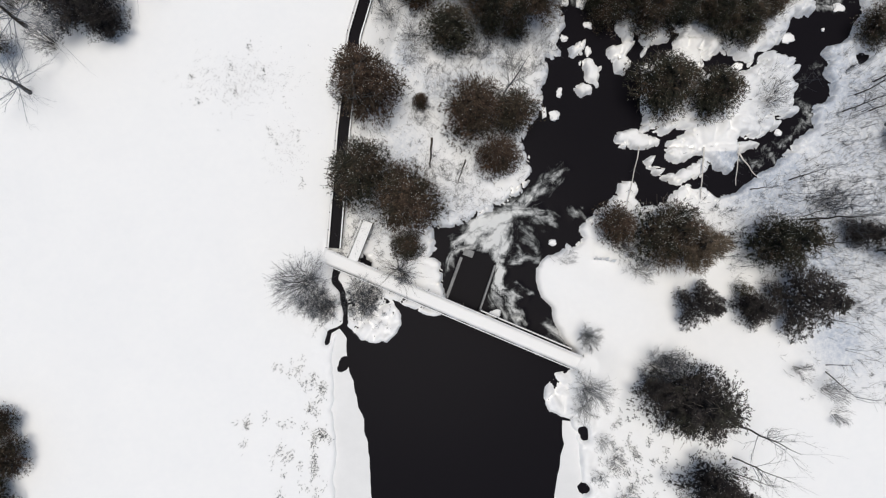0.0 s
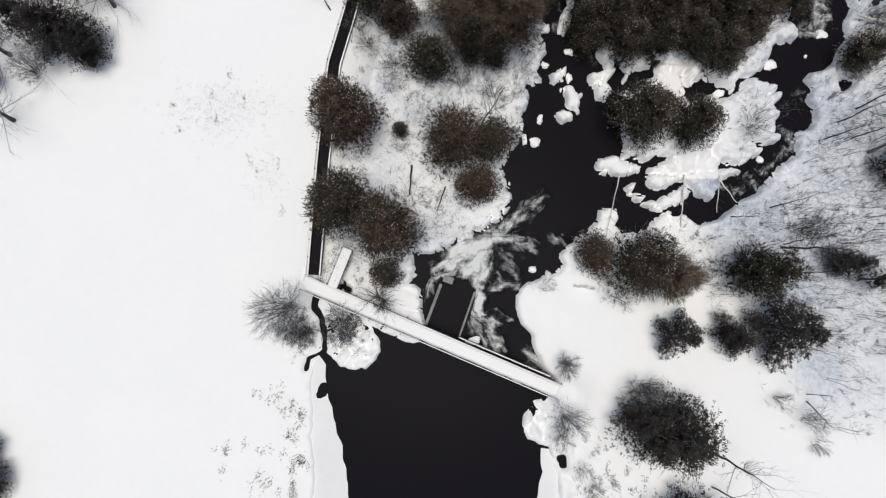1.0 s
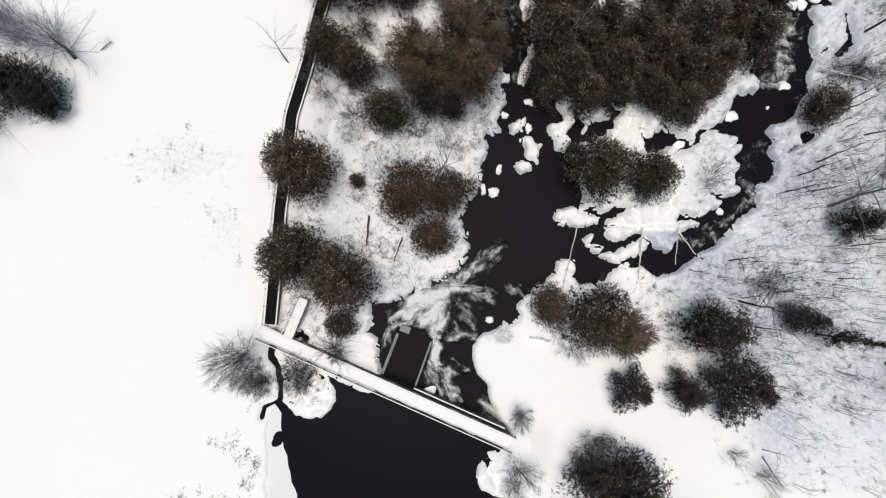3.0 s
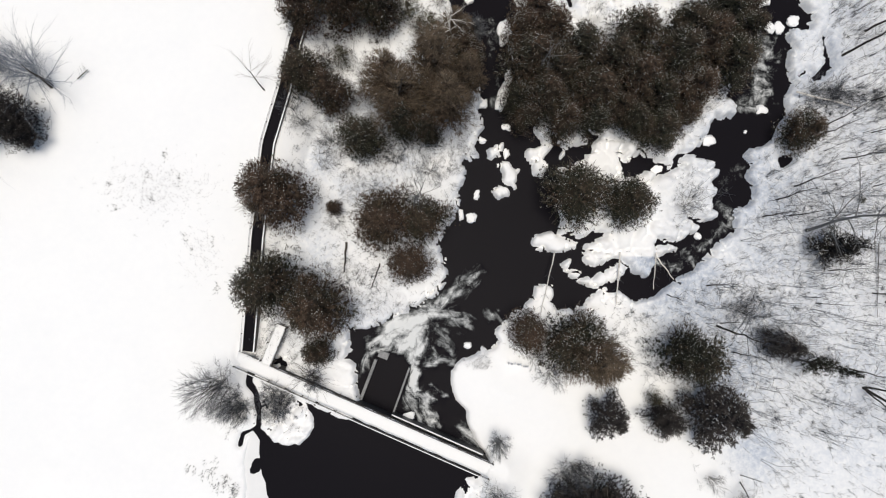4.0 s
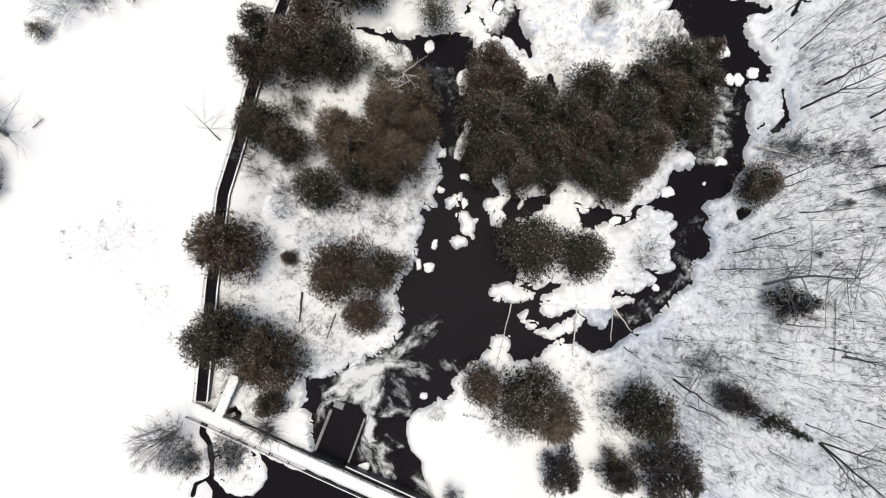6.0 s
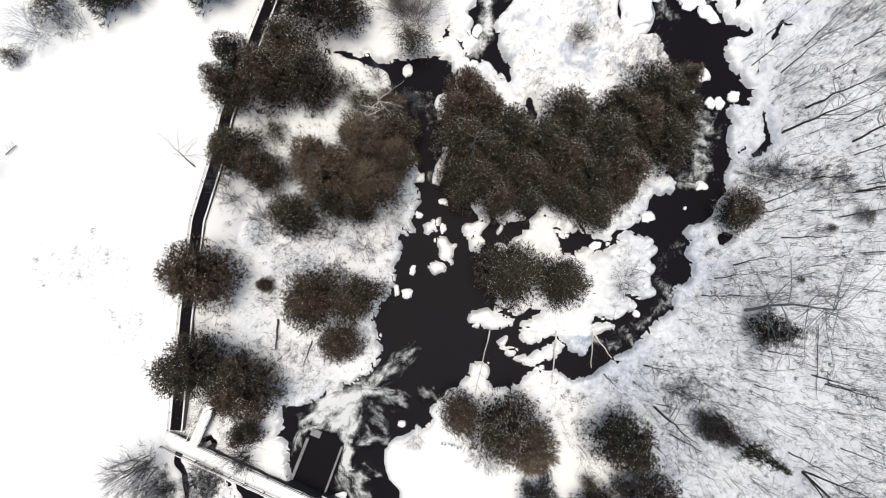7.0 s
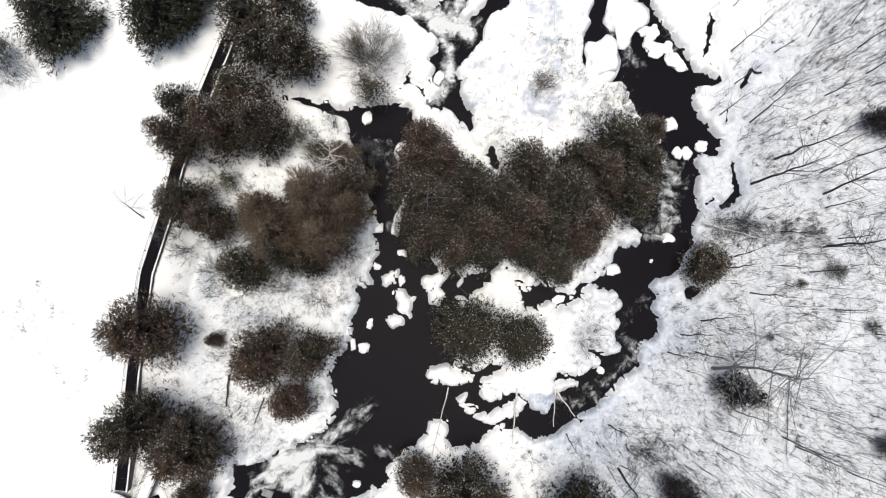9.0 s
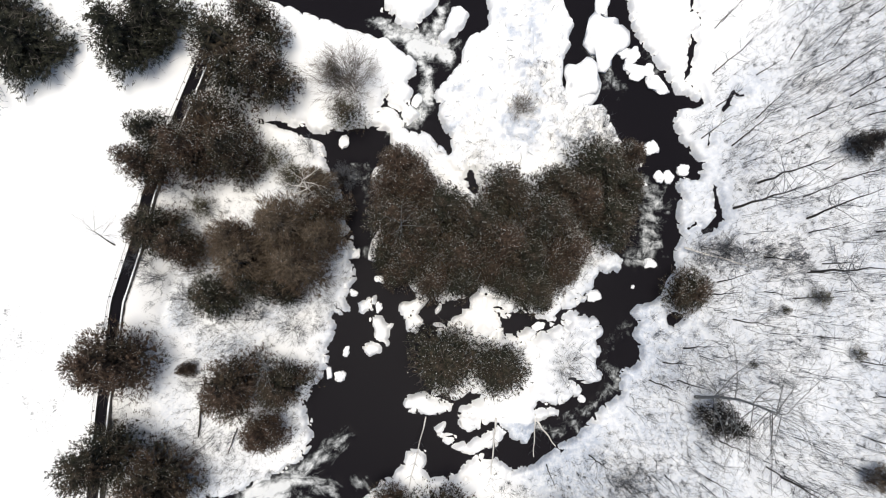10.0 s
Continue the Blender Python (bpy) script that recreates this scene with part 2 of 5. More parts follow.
NE_BASIN = [
    (24.88, 46.64), (25.45, 42.52), (26.58, 41.52), (25.8, 40.34), (25.95, 39.12), (25.17, 37.95), (25.2, 35.04),
    (25.55, 33.37), (26.67, 32.13), (29.28, 32.2), (30.06, 31.42), (30.92, 29.51), (31.89, 27.88), (33.52, 26.08),
    (35, 24.67), (35.77, 22.73), (38.35, 23.13), (39.78, 24.8), (41.58, 24.72), (39.79, 26.91), (38.57, 28.19),
    (37.93, 30.17), (38.13, 31.9), (41, 32.25), (41.2, 32.79), (38.07, 33.64), (37.75, 34.7), (36.58, 36.15), (35.8, 37.48),
    (34.69, 38.67), (33.7, 40.35), (33.17, 41.36), (32.91, 43.06), (31.84, 46.82)
]
BANK_CRACK = [
    (44.9, 34.6, 0.08), (44.3, 33.5, 0.09), (44, 32.5, 0.09), (43.5, 31.5, 0.08)
]
BANK_TWIST = [
    (44.8, 34.3, 0.08), (45.3, 33.7, 0.08), (46, 33.6, 0.07)
]
BANK_HOLE = [
    (42, 28.9, 0.3), (42, 27.7, 0.3)
]
BANK_SPOT = [
    (43.1, 30.4, 0.23), (43.3, 29.8, 0.23)
]
ISLE_CRACK = [
    (3.9, 30.8, 0.07), (4.5, 31.8, 0.07), (5.2, 32.9, 0.07)
]
ISLE_CREASE = [
    (4.5, 31.7, 0.07), (5.7, 31, 0.08), (6.6, 30, 0.08), (7.4, 29.2, 0.07)
]
SHORE_NOTCH = [
    (37.5, 7.7, 0.53), (38.4, 7.9, 0.33)
]
BIG_ISLAND_W = [
    (25, 40.8), (23.9, 45.2), (17.7, 45.1), (17.3, 39.7), (15.3, 38), (13.9, 36.8), (13, 35.1), (11.2, 33), (10.6, 32.1),
    (11.5, 30.5), (10.9, 29), (12.2, 27.1), (9.2, 27), (6.5, 25.9), (6.7, 24.1), (6.6, 21.6), (6.8, 21), (7.3, 17.3),
    (7.5, 14.3), (7.27, 12.66), (8.03, 11.11), (8.58, 9.76), (8.86, 9.16), (9.93, 9.25), (10.12, 9.79), (10.05, 10.33),
    (10.45, 10.47), (10.59, 9.66), (11.01, 8.59), (11.68, 8.94), (12.48, 9.15), (13.42, 9.03), (14.15, 9.38), (14.55, 10.07)
]
BIG_ISLAND_E = [
    (15.15, 10.41), (16.23, 9.89), (17.84, 9.78), (18.25, 8.44), (18.39, 7.23), (19.33, 7.04), (19.73, 7.58), (20.8, 8.21),
    (21.74, 7.96), (22.41, 7.63), (23.48, 6.91), (24.22, 6.78), (24.82, 7.74), (25.62, 8.56), (26.76, 8.58), (27.9, 9.27),
    (26.82, 10.13), (26.15, 10.73), (26.95, 11.42), (27.63, 10.75), (27.76, 11.64), (28.29, 11.98), (28.76, 12.67),
    (29.63, 12.62), (30.57, 12.5), (30.98, 12.98), (31.31, 12.44), (31.78, 12.52), (31.71, 13.53), (32.05, 14.22),
    (31.11, 15.01), (28.6, 16.2), (28, 18.5), (28, 21.2), (27.7, 24.5), (28.2, 27.2), (28.3, 27.8), (30, 30.9), (28.6, 31.5),
    (25.1, 31.3), (24.2, 33.3), (24.4, 35.8), (24.8, 37.4), (25.8, 38.9)
]
ISLE_CEDARS = [
    (11.04, 1.63), (11.11, 3.5), (11.37, 5.38), (11.1, 6.36), (12.99, 6.54), (19.61, 5.22), (20.41, 5.51), (21.41, 6.33),
    (22.15, 6.01), (22.95, 5.95), (23.89, 6.17), (24.96, 6.53), (25.49, 7.21), (25.55, 7.95), (26.09, 8.43), (26.56, 8.24),
    (27.16, 7.71), (27.9, 7.52), (28.84, 7.74), (29.3, 7.07), (28.7, 6.72), (28.44, 6.31), (28.97, 6.66), (29.64, 6.6),
    (29.71, 5.73), (29.24, 4.85), (29.51, 3.91), (29.24, 3.23), (28.91, 2.56), (29.51, 2.1), (29.78, 1.5), (29.11, 0.82),
    (28.04, 0.53), (27.24, 0.92), (26.58, 0.51), (27.38, 0.05), (27.71, -0.41), (27.18, -0.89), (26.51, -0.96),
    (25.78, -1.45), (25.31, -1.92), (24.58, -2.27), (23.98, -2.21), (23.65, -1.61), (22.85, -1.43), (22.32, -1.64),
    (22.45, -2.24), (21.79, -2.51), (22.45, -2.84), (23.25, -2.49), (24.18, -2.34), (25.12, -2.86), (25.12, -3.39),
    (24.05, -3.54), (22.99, -3.56), (22.32, -3.77), (22.2, -4.64), (22, -5.58), (21.8, -6.11), (21.07, -6.06),
    (20.54, -5.67), (20.2, -5.01), (20.34, -5.87), (19.87, -5.75), (19.6, -5.09), (18.87, -4.37), (18.33, -4.11),
    (17.4, -4.06), (16.74, -4.47), (15.94, -5.02), (15.01, -5.1), (14.34, -4.58), (13.87, -3.92), (13.93, -3.25),
    (14.32, -2.44), (14.92, -2.77), (15.52, -2.49), (16.18, -1.94), (16.65, -1.47), (15.91, -1.14), (15.11, -0.96),
    (13.78, -1.58), (12.31, -1.21), (11.02, -1.78), (11.54, -0.21)
]
ISLE_BLOCK = [
    (13.03, 7), (14.03, 7.69), (14.83, 8.38), (15.09, 9.33), (15.56, 9.81), (16.7, 9.49), (18.18, 9.65), (18.32, 7.36),
    (18.2, 6.41), (18.6, 5.61), (18.61, 4.74), (17.74, 4.18), (17.01, 4.24), (16.33, 4.7), (15.86, 5.43), (14.92, 5.28),
    (14.39, 5.54), (14.11, 6.28)
]
ISLE_HOOK = [
    (7.19, 8.25), (7.65, 8.67), (8.66, 8.82), (10, 9.04), (10.34, 8.44), (10.14, 7.9), (9.48, 7.48), (10.08, 7.42),
    (10.68, 7.91), (11.08, 8.32), (11.54, 8.8), (11.62, 8.19), (11.42, 7.65), (10.69, 7.1), (9.96, 6.68), (9.36, 6.06),
    (9.1, 5.52), (8.09, 5.5), (7.82, 6.24), (7.74, 7.05), (7.2, 7.65)
]
SLAB = [
    (7.8, -2.86), (8.33, -1.67), (10.51, -1.43), (11.65, -1.89), (13.23, -2.27), (12.93, -3.02), (11.38, -3.31),
    (9.51, -3.48), (8.25, -3.21)
]
ISLE_LOG = [
    (18.34, -4.71), (19.2, -5.29), (18.88, -6.03), (18.22, -6.77), (17.55, -7.05), (16.62, -6.93), (15.89, -7.68),
    (15.16, -7.89), (14.5, -7.37), (13.63, -6.98), (14.62, -6.7), (15.49, -6.69), (15.82, -6.15), (16.81, -5.53),
    (17.54, -4.92)
]
POND = [
    (-18.3, -21.2), (-16.6, -22.2), (-13.9, -23.3), (-11.9, -22.9), (2.4, -29.2), (0.5, -29.8), (-0.7, -31.2), (-0.8, -32.5),
    (-0.1, -34.2), (2.3, -34.9), (3.2, -37.2), (3.8, -46.1), (6.3, -60), (-26.9, -59.8), (-24.5, -46.1), (-24.4, -39.3), (-24.7,
    -32.6), (-25.1, -28.6), (-24.6, -25.3), (-23.7, -23.9), (-22.6, -25.1), (-21.8, -25.9), (-20.5, -26.4), (-18.5, -26.3),
    (-17.4, -24.2), (-17.5, -22.7)
]
OUTLET = [
    (-24.55, -17.9, 0.42), (-24.6, -19.4, 0.45), (-23.95, -20.8, 0.38), (-23.55, -22.4, 0.22), (-23.35, -23.8, 0.3),
    (-24.2, -24.6, 0.3), (-25.25, -25.2, 0.28), (-25.5, -26.5, 0.22)
]
ISLE_STONE = [
    (3.72, 6.85), (4.45, 7.2), (4.99, 6.94), (5.47, 6.34), (6.14, 6.21), (6.09, 5.2), (5.83, 4.19), (5.1, 3.77), (5.04,
    3.1), (4.24, 2.75), (3.77, 3.41), (3.29, 3.81), (4.09, 4.49), (4.54, 5.38), (4.33, 6.18)
]
ISLE_KNOB = [
    (2.42, 8.45), (3.09, 8.73), (3.61, 9.75), (4.35, 9.9), (4.23, 8.88), (4.04, 7.86), (3.44, 7.79), (2.98, 7.24), (2.57,
    7.23)
]
ISLE_CHIP = [
    (11.15, -5.5), (12.08, -4.75), (12.34, -4.61), (12.08, -5.35), (12.88, -5.73), (13.62, -5.92), (12.82, -6.47),
    (12.09, -6.28), (11.69, -5.69)
]
NORTH_ISLE = [
    (3.86, 45.68), (3.7, 42.92), (5.46, 41.53), (6.8, 41.09), (7.8, 40.57), (8.57, 41.34), (10.04, 43.09), (10.42, 45.86)
]
NORTH_ROCK = [
    (11.3, 40.59), (11.72, 42.11), (12.08, 43.21), (13.08, 42.97), (13.96, 42.3), (13.4, 40.79), (12.11, 39.66),
    (11.08, 38.88), (10.4, 39.61)
]
NORTH_WATER = [
    (-11.93, 45.27), (-10.53, 43.92), (-7.83, 42.96), (-5.15, 42.48), (-1.11, 40.74), (4.89, 38.92), (7.05, 37.56),
    (8.12, 36.7), (8.31, 35.09), (7.04, 33.84), (8.04, 33.2), (7.63, 31.52), (8.59, 30.21), (6.88, 28.83), (8.84, 28.42),
    (10.58, 29), (10.86, 30.27), (10.77, 31.4), (9.94, 32.85), (10.83, 33.95), (12.22, 35.6), (13.47, 37.93), (14.09, 39.71),
    (16.04, 40.58), (16.54, 41.89), (16.1, 43.73), (16.32, 46.01)
]
POND_HOLES = [
    (3.8, -42.7, 0.53), (4, -42.9, 0.53)
]
POND_HOLES_B = [
    (3.6, -36.4, 0.53), (3.8, -36.9, 0.4)
]
ICE_WEST = [
    (-25.1, -25.3), (-24.1, -24.7), (-23.4, -25.9), (-23.2, -27.8), (-23.6, -27.9), (-24, -28.1), (-24.2, -28.5), (-24.2, -28.8),
    (-24.3, -29.1), (-24.2, -29.5), (-23.8, -29.6), (-23.3, -29.4), (-23.1, -29.1), (-22.3, -31.9), (-21.2, -35.6), (-20.7,
    -39.3), (-20.2, -44.7), (-19.7, -52.9), (-25.3, -52.9), (-24.9, -44.7), (-24.8, -39.3), (-25, -35.3), (-25.2, -29.3)
]
ICE_EAST = [
    (1.3, -35.1), (2.7, -35.3), (3, -36.6), (3.3, -37.6), (3.9, -39.3), (3.8, -41.7), (3.1, -42.4), (3.2, -43.2), (3.9, -43.8),
    (4.2, -46.1), (4.1, -53), (0.1, -53), (0.4, -44.9), (0.7, -41.3), (1.4, -37.9)
]
FLUME = [
    (-24.75, -15.6), (-24.3, -10), (-23.7, -2.5), (-22.5, 8), (-21.3, 12), (-20.7, 14), (-19.5, 19.5), (-15.2, 32.1),
    (-13, 38.6)
]
BOULDERS_A = [
    (1.3, 3.05, 0.3, 0.5, 10), (-0.5, 0.7, 0.27, 0.61, 0), (0.7, 0.4, 0.54, 0.54, 0), (1.9, 14.1, 0.48, 0.54, 0),
    (4.3, 22.7, 0.75, 1.36, 10), (4.9, 17.3, 0.34, 0.95, 0), (4.2, 14.9, 0.61, 1.5, 10), (4.68, 11.28, 0.5, 0.35, 0),
    (28.81, 10.05, 0.68, 0.6, 0), (34.5, 22.9, 0.27, 0.27, 0), (0.07, 26.97, 0.5, 0.7, 20), (4.78, 8.17, 0.34, 0.55, 0)
]
BOULDERS_B = [
    (36.1, 23.8, 0.54, 0.61, 20), (35, 27.1, 0.48, 0.61, 0), (35.1, 13.9, 0.61, 0.48, 0), (0.5, -14.7, 0.41, 0.34, 0),
    (27.55, -1.34, 0.34, 0.4, 0), (33.2, 11.2, 0.2, 0.2, 0), (1.81, 9.67, 0.45, 0.36, 0), (22.65, 6.5, 0.62, 0.38, -20),
    (-6.53, -23.19, 0.85, 0.4, -22)
]
BOULDERS_C = [
    (35.6, 27.2, 0.51, 0.64, 0), (37.2, 23.8, 0.51, 0.7, 0), (38.9, 24.7, 0.64, 0.64, 0), (11.9, 31.8, 0.58, 0.77, 0),
    (8.2, 32, 0.51, 0.77, 30), (29.94, 39.64, 2.08, 2.77, 0), (27.3, 34.58, 1.82, 2.33, 0), (33.08, 38.1, 0.75, 0.88, 0),
    (32.23, 38.28, 0.63, 0.5, 0), (33.61, 35.96, 0.88, 0.82, 20), (32.63, 36.67, 0.5, 0.75, 0),
    (35.69, 34.81, 1.07, 0.82, 30), (35.04, 36.27, 0.63, 0.75, 0), (36.66, 34.03, 0.63, 0.5, 0),
    (29.59, 43.99, 0.69, 1.38, 0)
]
CEDARS_WEST = [
    (-21.1, 1.9, 4.1, 12), (-21.5, -7.7, 3.9, 13), (-16.7, -10.3, 4.1, 11), (-16.5, -15.3, 1.9, 7), (-9.3, -0.5, 3.7, 11),
    (-4.9, -0.3, 3, 8), (-6.3, -5.1, 2.6, 8), (-15.1, 1.05, 1, 4), (-11.9, 8.8, 3, 8), (-15.6, 13.8, 2.7, 9),
    (-18.3, 15.5, 2.9, 8), (-0.7, 18.5, 2.5, 9), (-18.6, 21.8, 2.5, 10), (-14.4, 23.66, 3.4, 13), (-10.4, 23.8, 3, 12)
]
CEDARS_ISLAND = [
    (7.2, 22.9, 3, 10), (7, 17.2, 3.4, 11), (8.4, 13.3, 2.8, 10), (11.9, 18.5, 3.1, 11), (13.6, 13.6, 3.1, 11),
    (18.2, 20.3, 3.3, 10), (17.8, 14.9, 3.2, 12), (22.1, 17.7, 3.2, 12), (21.5, 10.6, 2.8, 7), (27.7, 23, 3.6, 10),
    (29.3, 18, 3.4, 9), (24.6, 14.5, 3, 10), (31, 24.7, 2.3, 9), (15.3, 17, 3.1, 12), (20.6, 13.8, 2.8, 10),
    (6, 20.7, 2.5, 10), (9.2, 20.7, 2.8, 10), (5.6, 13.9, 2.1, 9), (16.7, 12.4, 2.2, 8), (30.7, 21.3, 2.5, 9),
    (23.5, 21, 3.1, 10)
]
CEDARS_SHORE = [
    (6.9, 12, 2.2, 8), (10.7, 11.2, 2.4, 8), (13.9, 11.1, 2.2, 8), (18.4, 11.4, 2.2, 7), (-7.3, 10.3, 2.1, 11),
    (-4.6, 9.5, 1.8, 10), (24.1, 12.2, 2.2, 7), (9.8, 16, 2.9, 11), (25.6, 19.8, 3.1, 11)
]
CEDARS_EAST = [
    (12.3, 3, 4, 9), (18, 2.2, 3.2, 8), (38.3, 10.8, 2.7, 6), (7.2, -12.8, 2.6, 6), (12.3, -13.7, 4, 11)
]
DARK_EAST = [
    (24.3, -14.7, 3.5, 13), (22.3, -22, 2.1, 7)
]
BIRCHES = [
    (-6.6, 0.6, 1.1, 12), (7.3, 15.9, 1.1, 12.5), (-22.2, 0.2, 1.1, 11)
]
BROWN = [
    (-8.7, 14.3, 2.9, 14), (-3.8, 15.9, 3.3, 16), (-2.5, 12, 2.9, 15), (-1.6, 21.1, 2, 9), (-7.4, 12.1, 2.9, 15),
    (-0.4, 15, 2.1, 13), (14.3, -15.3, 3.1, 12)
]
PINES = [
    (27.5, -20.9, 3.8, 10), (16, -21.7, 2.4, 8)
]
SPRUCES = [
    (35.2, -13.6, 1.9, 7), (38.2, -15.4, 1.7, 12)
]
SNOWY_SPRUCE = [
    (41.1, -2.5, 2.6, 9)
]
LOWER = [
    (14.9, -32.4, 4.5, 11), (17.1, -41.8, 3.5, 11), (11.4, -31.1, 1.9, 8), (-50.3, 9.6, 3.2, 11), (-53.8, 10.9, 2.5, 10), (-48.8,
    7.9, 1.5, 8), (-59.8, -38.6, 2.7, 7), (-60.7, -35, 2.3, 7), (-61.4, -42.4, 2.9, 7), (-60.4, 5.6, 1.8, 10)
]
FIRS = [
    (-31.6, 33.8, 4.2, 9), (-20.9, 34.5, 3.7, 11), (-18.6, 37.4, 3.7, 10), (-34.3, 37.6, 3.1, 9)
]
THIN_A = [
    (0.7, 29.3, 2.1, 6)
]
THIN_B = [
    (-4.4, 22.2, 1.8, 5), (-14.6, 18.6, 1.3, 4), (22.7, 9.4, 1.3, 4), (21.5, -19.9, 1, 4)
]
THIN_C = [
    (-38.6, 31.1, 2.7, 5), (-42.8, 25.3, 1.4, 3)
]
THIN_D = [
    (52.8, 10.6, 1.2, 2.5), (56.7, 4.6, 0.9, 2), (49.2, 9.1, 0.6, 1.5), (45.8, 3.1, 0.5, 1.2), (-1, 34.1, 1.4, 4)
]
TOP_EAST = [
    (57.4, 27.4, 1.7, 6), (58, -8.1, 1.4, 5)
]
TOP = [
    (-10.9, 34.2, 4.8, 14), (-7.5, 32.4, 3.3, 12), (-12.7, 27.2, 3.7, 11), (-17.4, 24.9, 2.7, 10), (-10.5, 24.4, 3, 10),
    (-8.7, 38.1, 3, 12)
]
BARE_NE = [
    (44.1, 27.4, 10, -0.3, 1.1), (46.8, 30.6, 7.5, -0.6, 0.8), (44.2, 20.3, 14.5, 0, 0), (46.9, 23.2, 13, -0.1, -0.1), (56.2,
    36.3, 8, -0.3, 0.3), (57.2, 33.3, 7.5, -0.3, 0.2), (52.2, 19.3, 12.5, -0.3, 1.1), (55.9, 23.7, 8.5, -0.1, -0.2), (42.2, 11.9,
    7.5, 0, 0.7), (41, 10.5, 8.5, -0.1, 0.2), (52.4, 13.4, 13.5, -0.1, -0.3), (52.8, 6.3, 6, 0.1, 0), (38.4, 4.6, 8.5, 0.5, 0.8),
    (37.8, 1.1, 8, 0, 0.1), (34.7, 1, 8, 0.1, 0), (36.2, 3, 8.5, 0.3, 0.5)
]
BARE_E = [
    (48.5, -8.7, 10, 0, 0), (59.1, 0.1, 7.5, 0.1, 0.3), (50.3, 10.4, 8.5, 0.1, 0.1), (47.4, 14.9, 8.5, -0.1, -1), (50.7, 37.5, 5,
    -1.2, 2.1), (55.6, 39.1, 4.5, -0.7, 1.3), (57.6, 27.4, 6, -0.1, 0.1)
]
BARE_SE = [
    (45.8, -18.5, 15, -1, -2.6), (46, -18.5, 12, 0.4, 0.7), (46.2, -18.9, 10, -2.2, -4.3), (48.9, -8.6, 8, 0.1, -0.1), (50.1,
    -15.8, 7.5, 0.1, 0.2), (29.3, -11.8, 13, -0.6, -0.7), (29.6, -11.5, 5.5, 0.3, 0.6), (31.1, -14.8, 8, 0.2, 0.2), (23.6, -8.3,
    6.5, -0.2, -0.5), (28.2, -7.2, 7.5, 0.2, 0.4)
]
BARE_S = [
    (20.9, -35.3, 12.5, 0.1, 0.2), (20.6, -39.1, 10, 0.7, 0.7), (20.4, -40.8, 7, 1.1, 0.8), (31.7, -28.7, 4.5, 0.4, 0.7), (31.7,
    -29.4, 6.5, -1.4, -2.5)
]
BARE_FIELD = [
    (-58.3, 8.4, 7.5, 0, 0.5), (-58.2, 1.3, 6, -0.1, 0.6), (-46.8, 13.9, 5.5, 0.4, 0.7)
]
BARE_GREY = [
    (39.6, -0.6, 16.5, 1.4, 1.7)
]
BARE_N = [
    (-22.9, 13.9, 4.2, -1.2, 1.6), (-20.7, 10.6, 1.5, 2, 2.4), (-10.9, -7, 1.5, 1.2, 2.2)
]
SHRUBS_A = [
    (-59.5, 10.3, 2.6, 5), (-55.4, 6.6, 2, 3.5), (-48.2, 9.8, 1.4, 2), (-28, -19.4, 3.4, 6), (-25.9, -22.2, 2, 2.5), (-26.9,
    -21.2, 2.3, 3), (-21.8, -19.9, 1.7, 2.5), (-20.8, -21.8, 1.7, 2.5), (-23.1, -22.2, 1.3, 2), (3.9, -31.4, 2.6, 4), (4.1, -25.5,
    1.6, 3.5), (3.4, -33.6, 1.6, 2.5), (11.8, -29, 2.6, 4), (13.1, -28, 2, 4), (28.2, -29.1, 1.3, 2.5), (31.5, -31.4, 2, 3),
    (32.6, -34.2, 1.4, 2), (7, -39.1, 1.3, 1.5), (5.6, -37.1, 1.3, 1.5), (8.1, -43.2, 1.4, 1.5), (-22.4, -20.9, 1.6, 2), (-25,
    -22.2, 1.3, 2), (-27.7, -22.2, 1.6, 2.5), (-20.1, -20.5, 1.2, 2), (-21.4, -22.9, 1.3, 1.5), (5.4, -41.1, 1.2, 1.5)
]
SHRUBS_C = [
    (-52.3, 16, 3.9, 5), (-48.8, 15.6, 2.9, 4), (-53.9, 8.6, 2.6, 4), (-47.1, 14.6, 1.3, 2), (-54.8, 17.8, 3.2, 5), (-40.6, 28.3,
    3.2, 3), (-36.2, 29.1, 2.6, 3), (-33.9, 32.3, 1.6, 2.5)
]
SHRUBS_N = [
    (0.6, 33.3, 4.3, 5)
]
SHRUBS_B = [
    (-18.7, 10.8, 2, 3), (-20, 12.3, 1.6, 3), (10, -17.8, 2, 3), (8.3, -15.6, 1.6, 2.5), (4.3, -25.4, 1.3, 3), (25.5, 2.4, 2,
    2.5), (23.4, 11.4, 1.3, 2), (-16.8, -18.5, 1.4, 4), (-16.1, 8.6, 1.6, 2.5), (-8.3, 6.8, 2, 2), (-4.4, 5.6, 2, 2), (31.6, -9.9,
    2, 3), (0.4, 22.2, 2, 5), (-3.5, 25.5, 1.6, 3), (40.7, 15.5, 2.2, 2.5), (43.5, 16.1, 2, 2), (47.7, 9, 1.2, 1.5), (45.1, 15,
    1.6, 2)
]
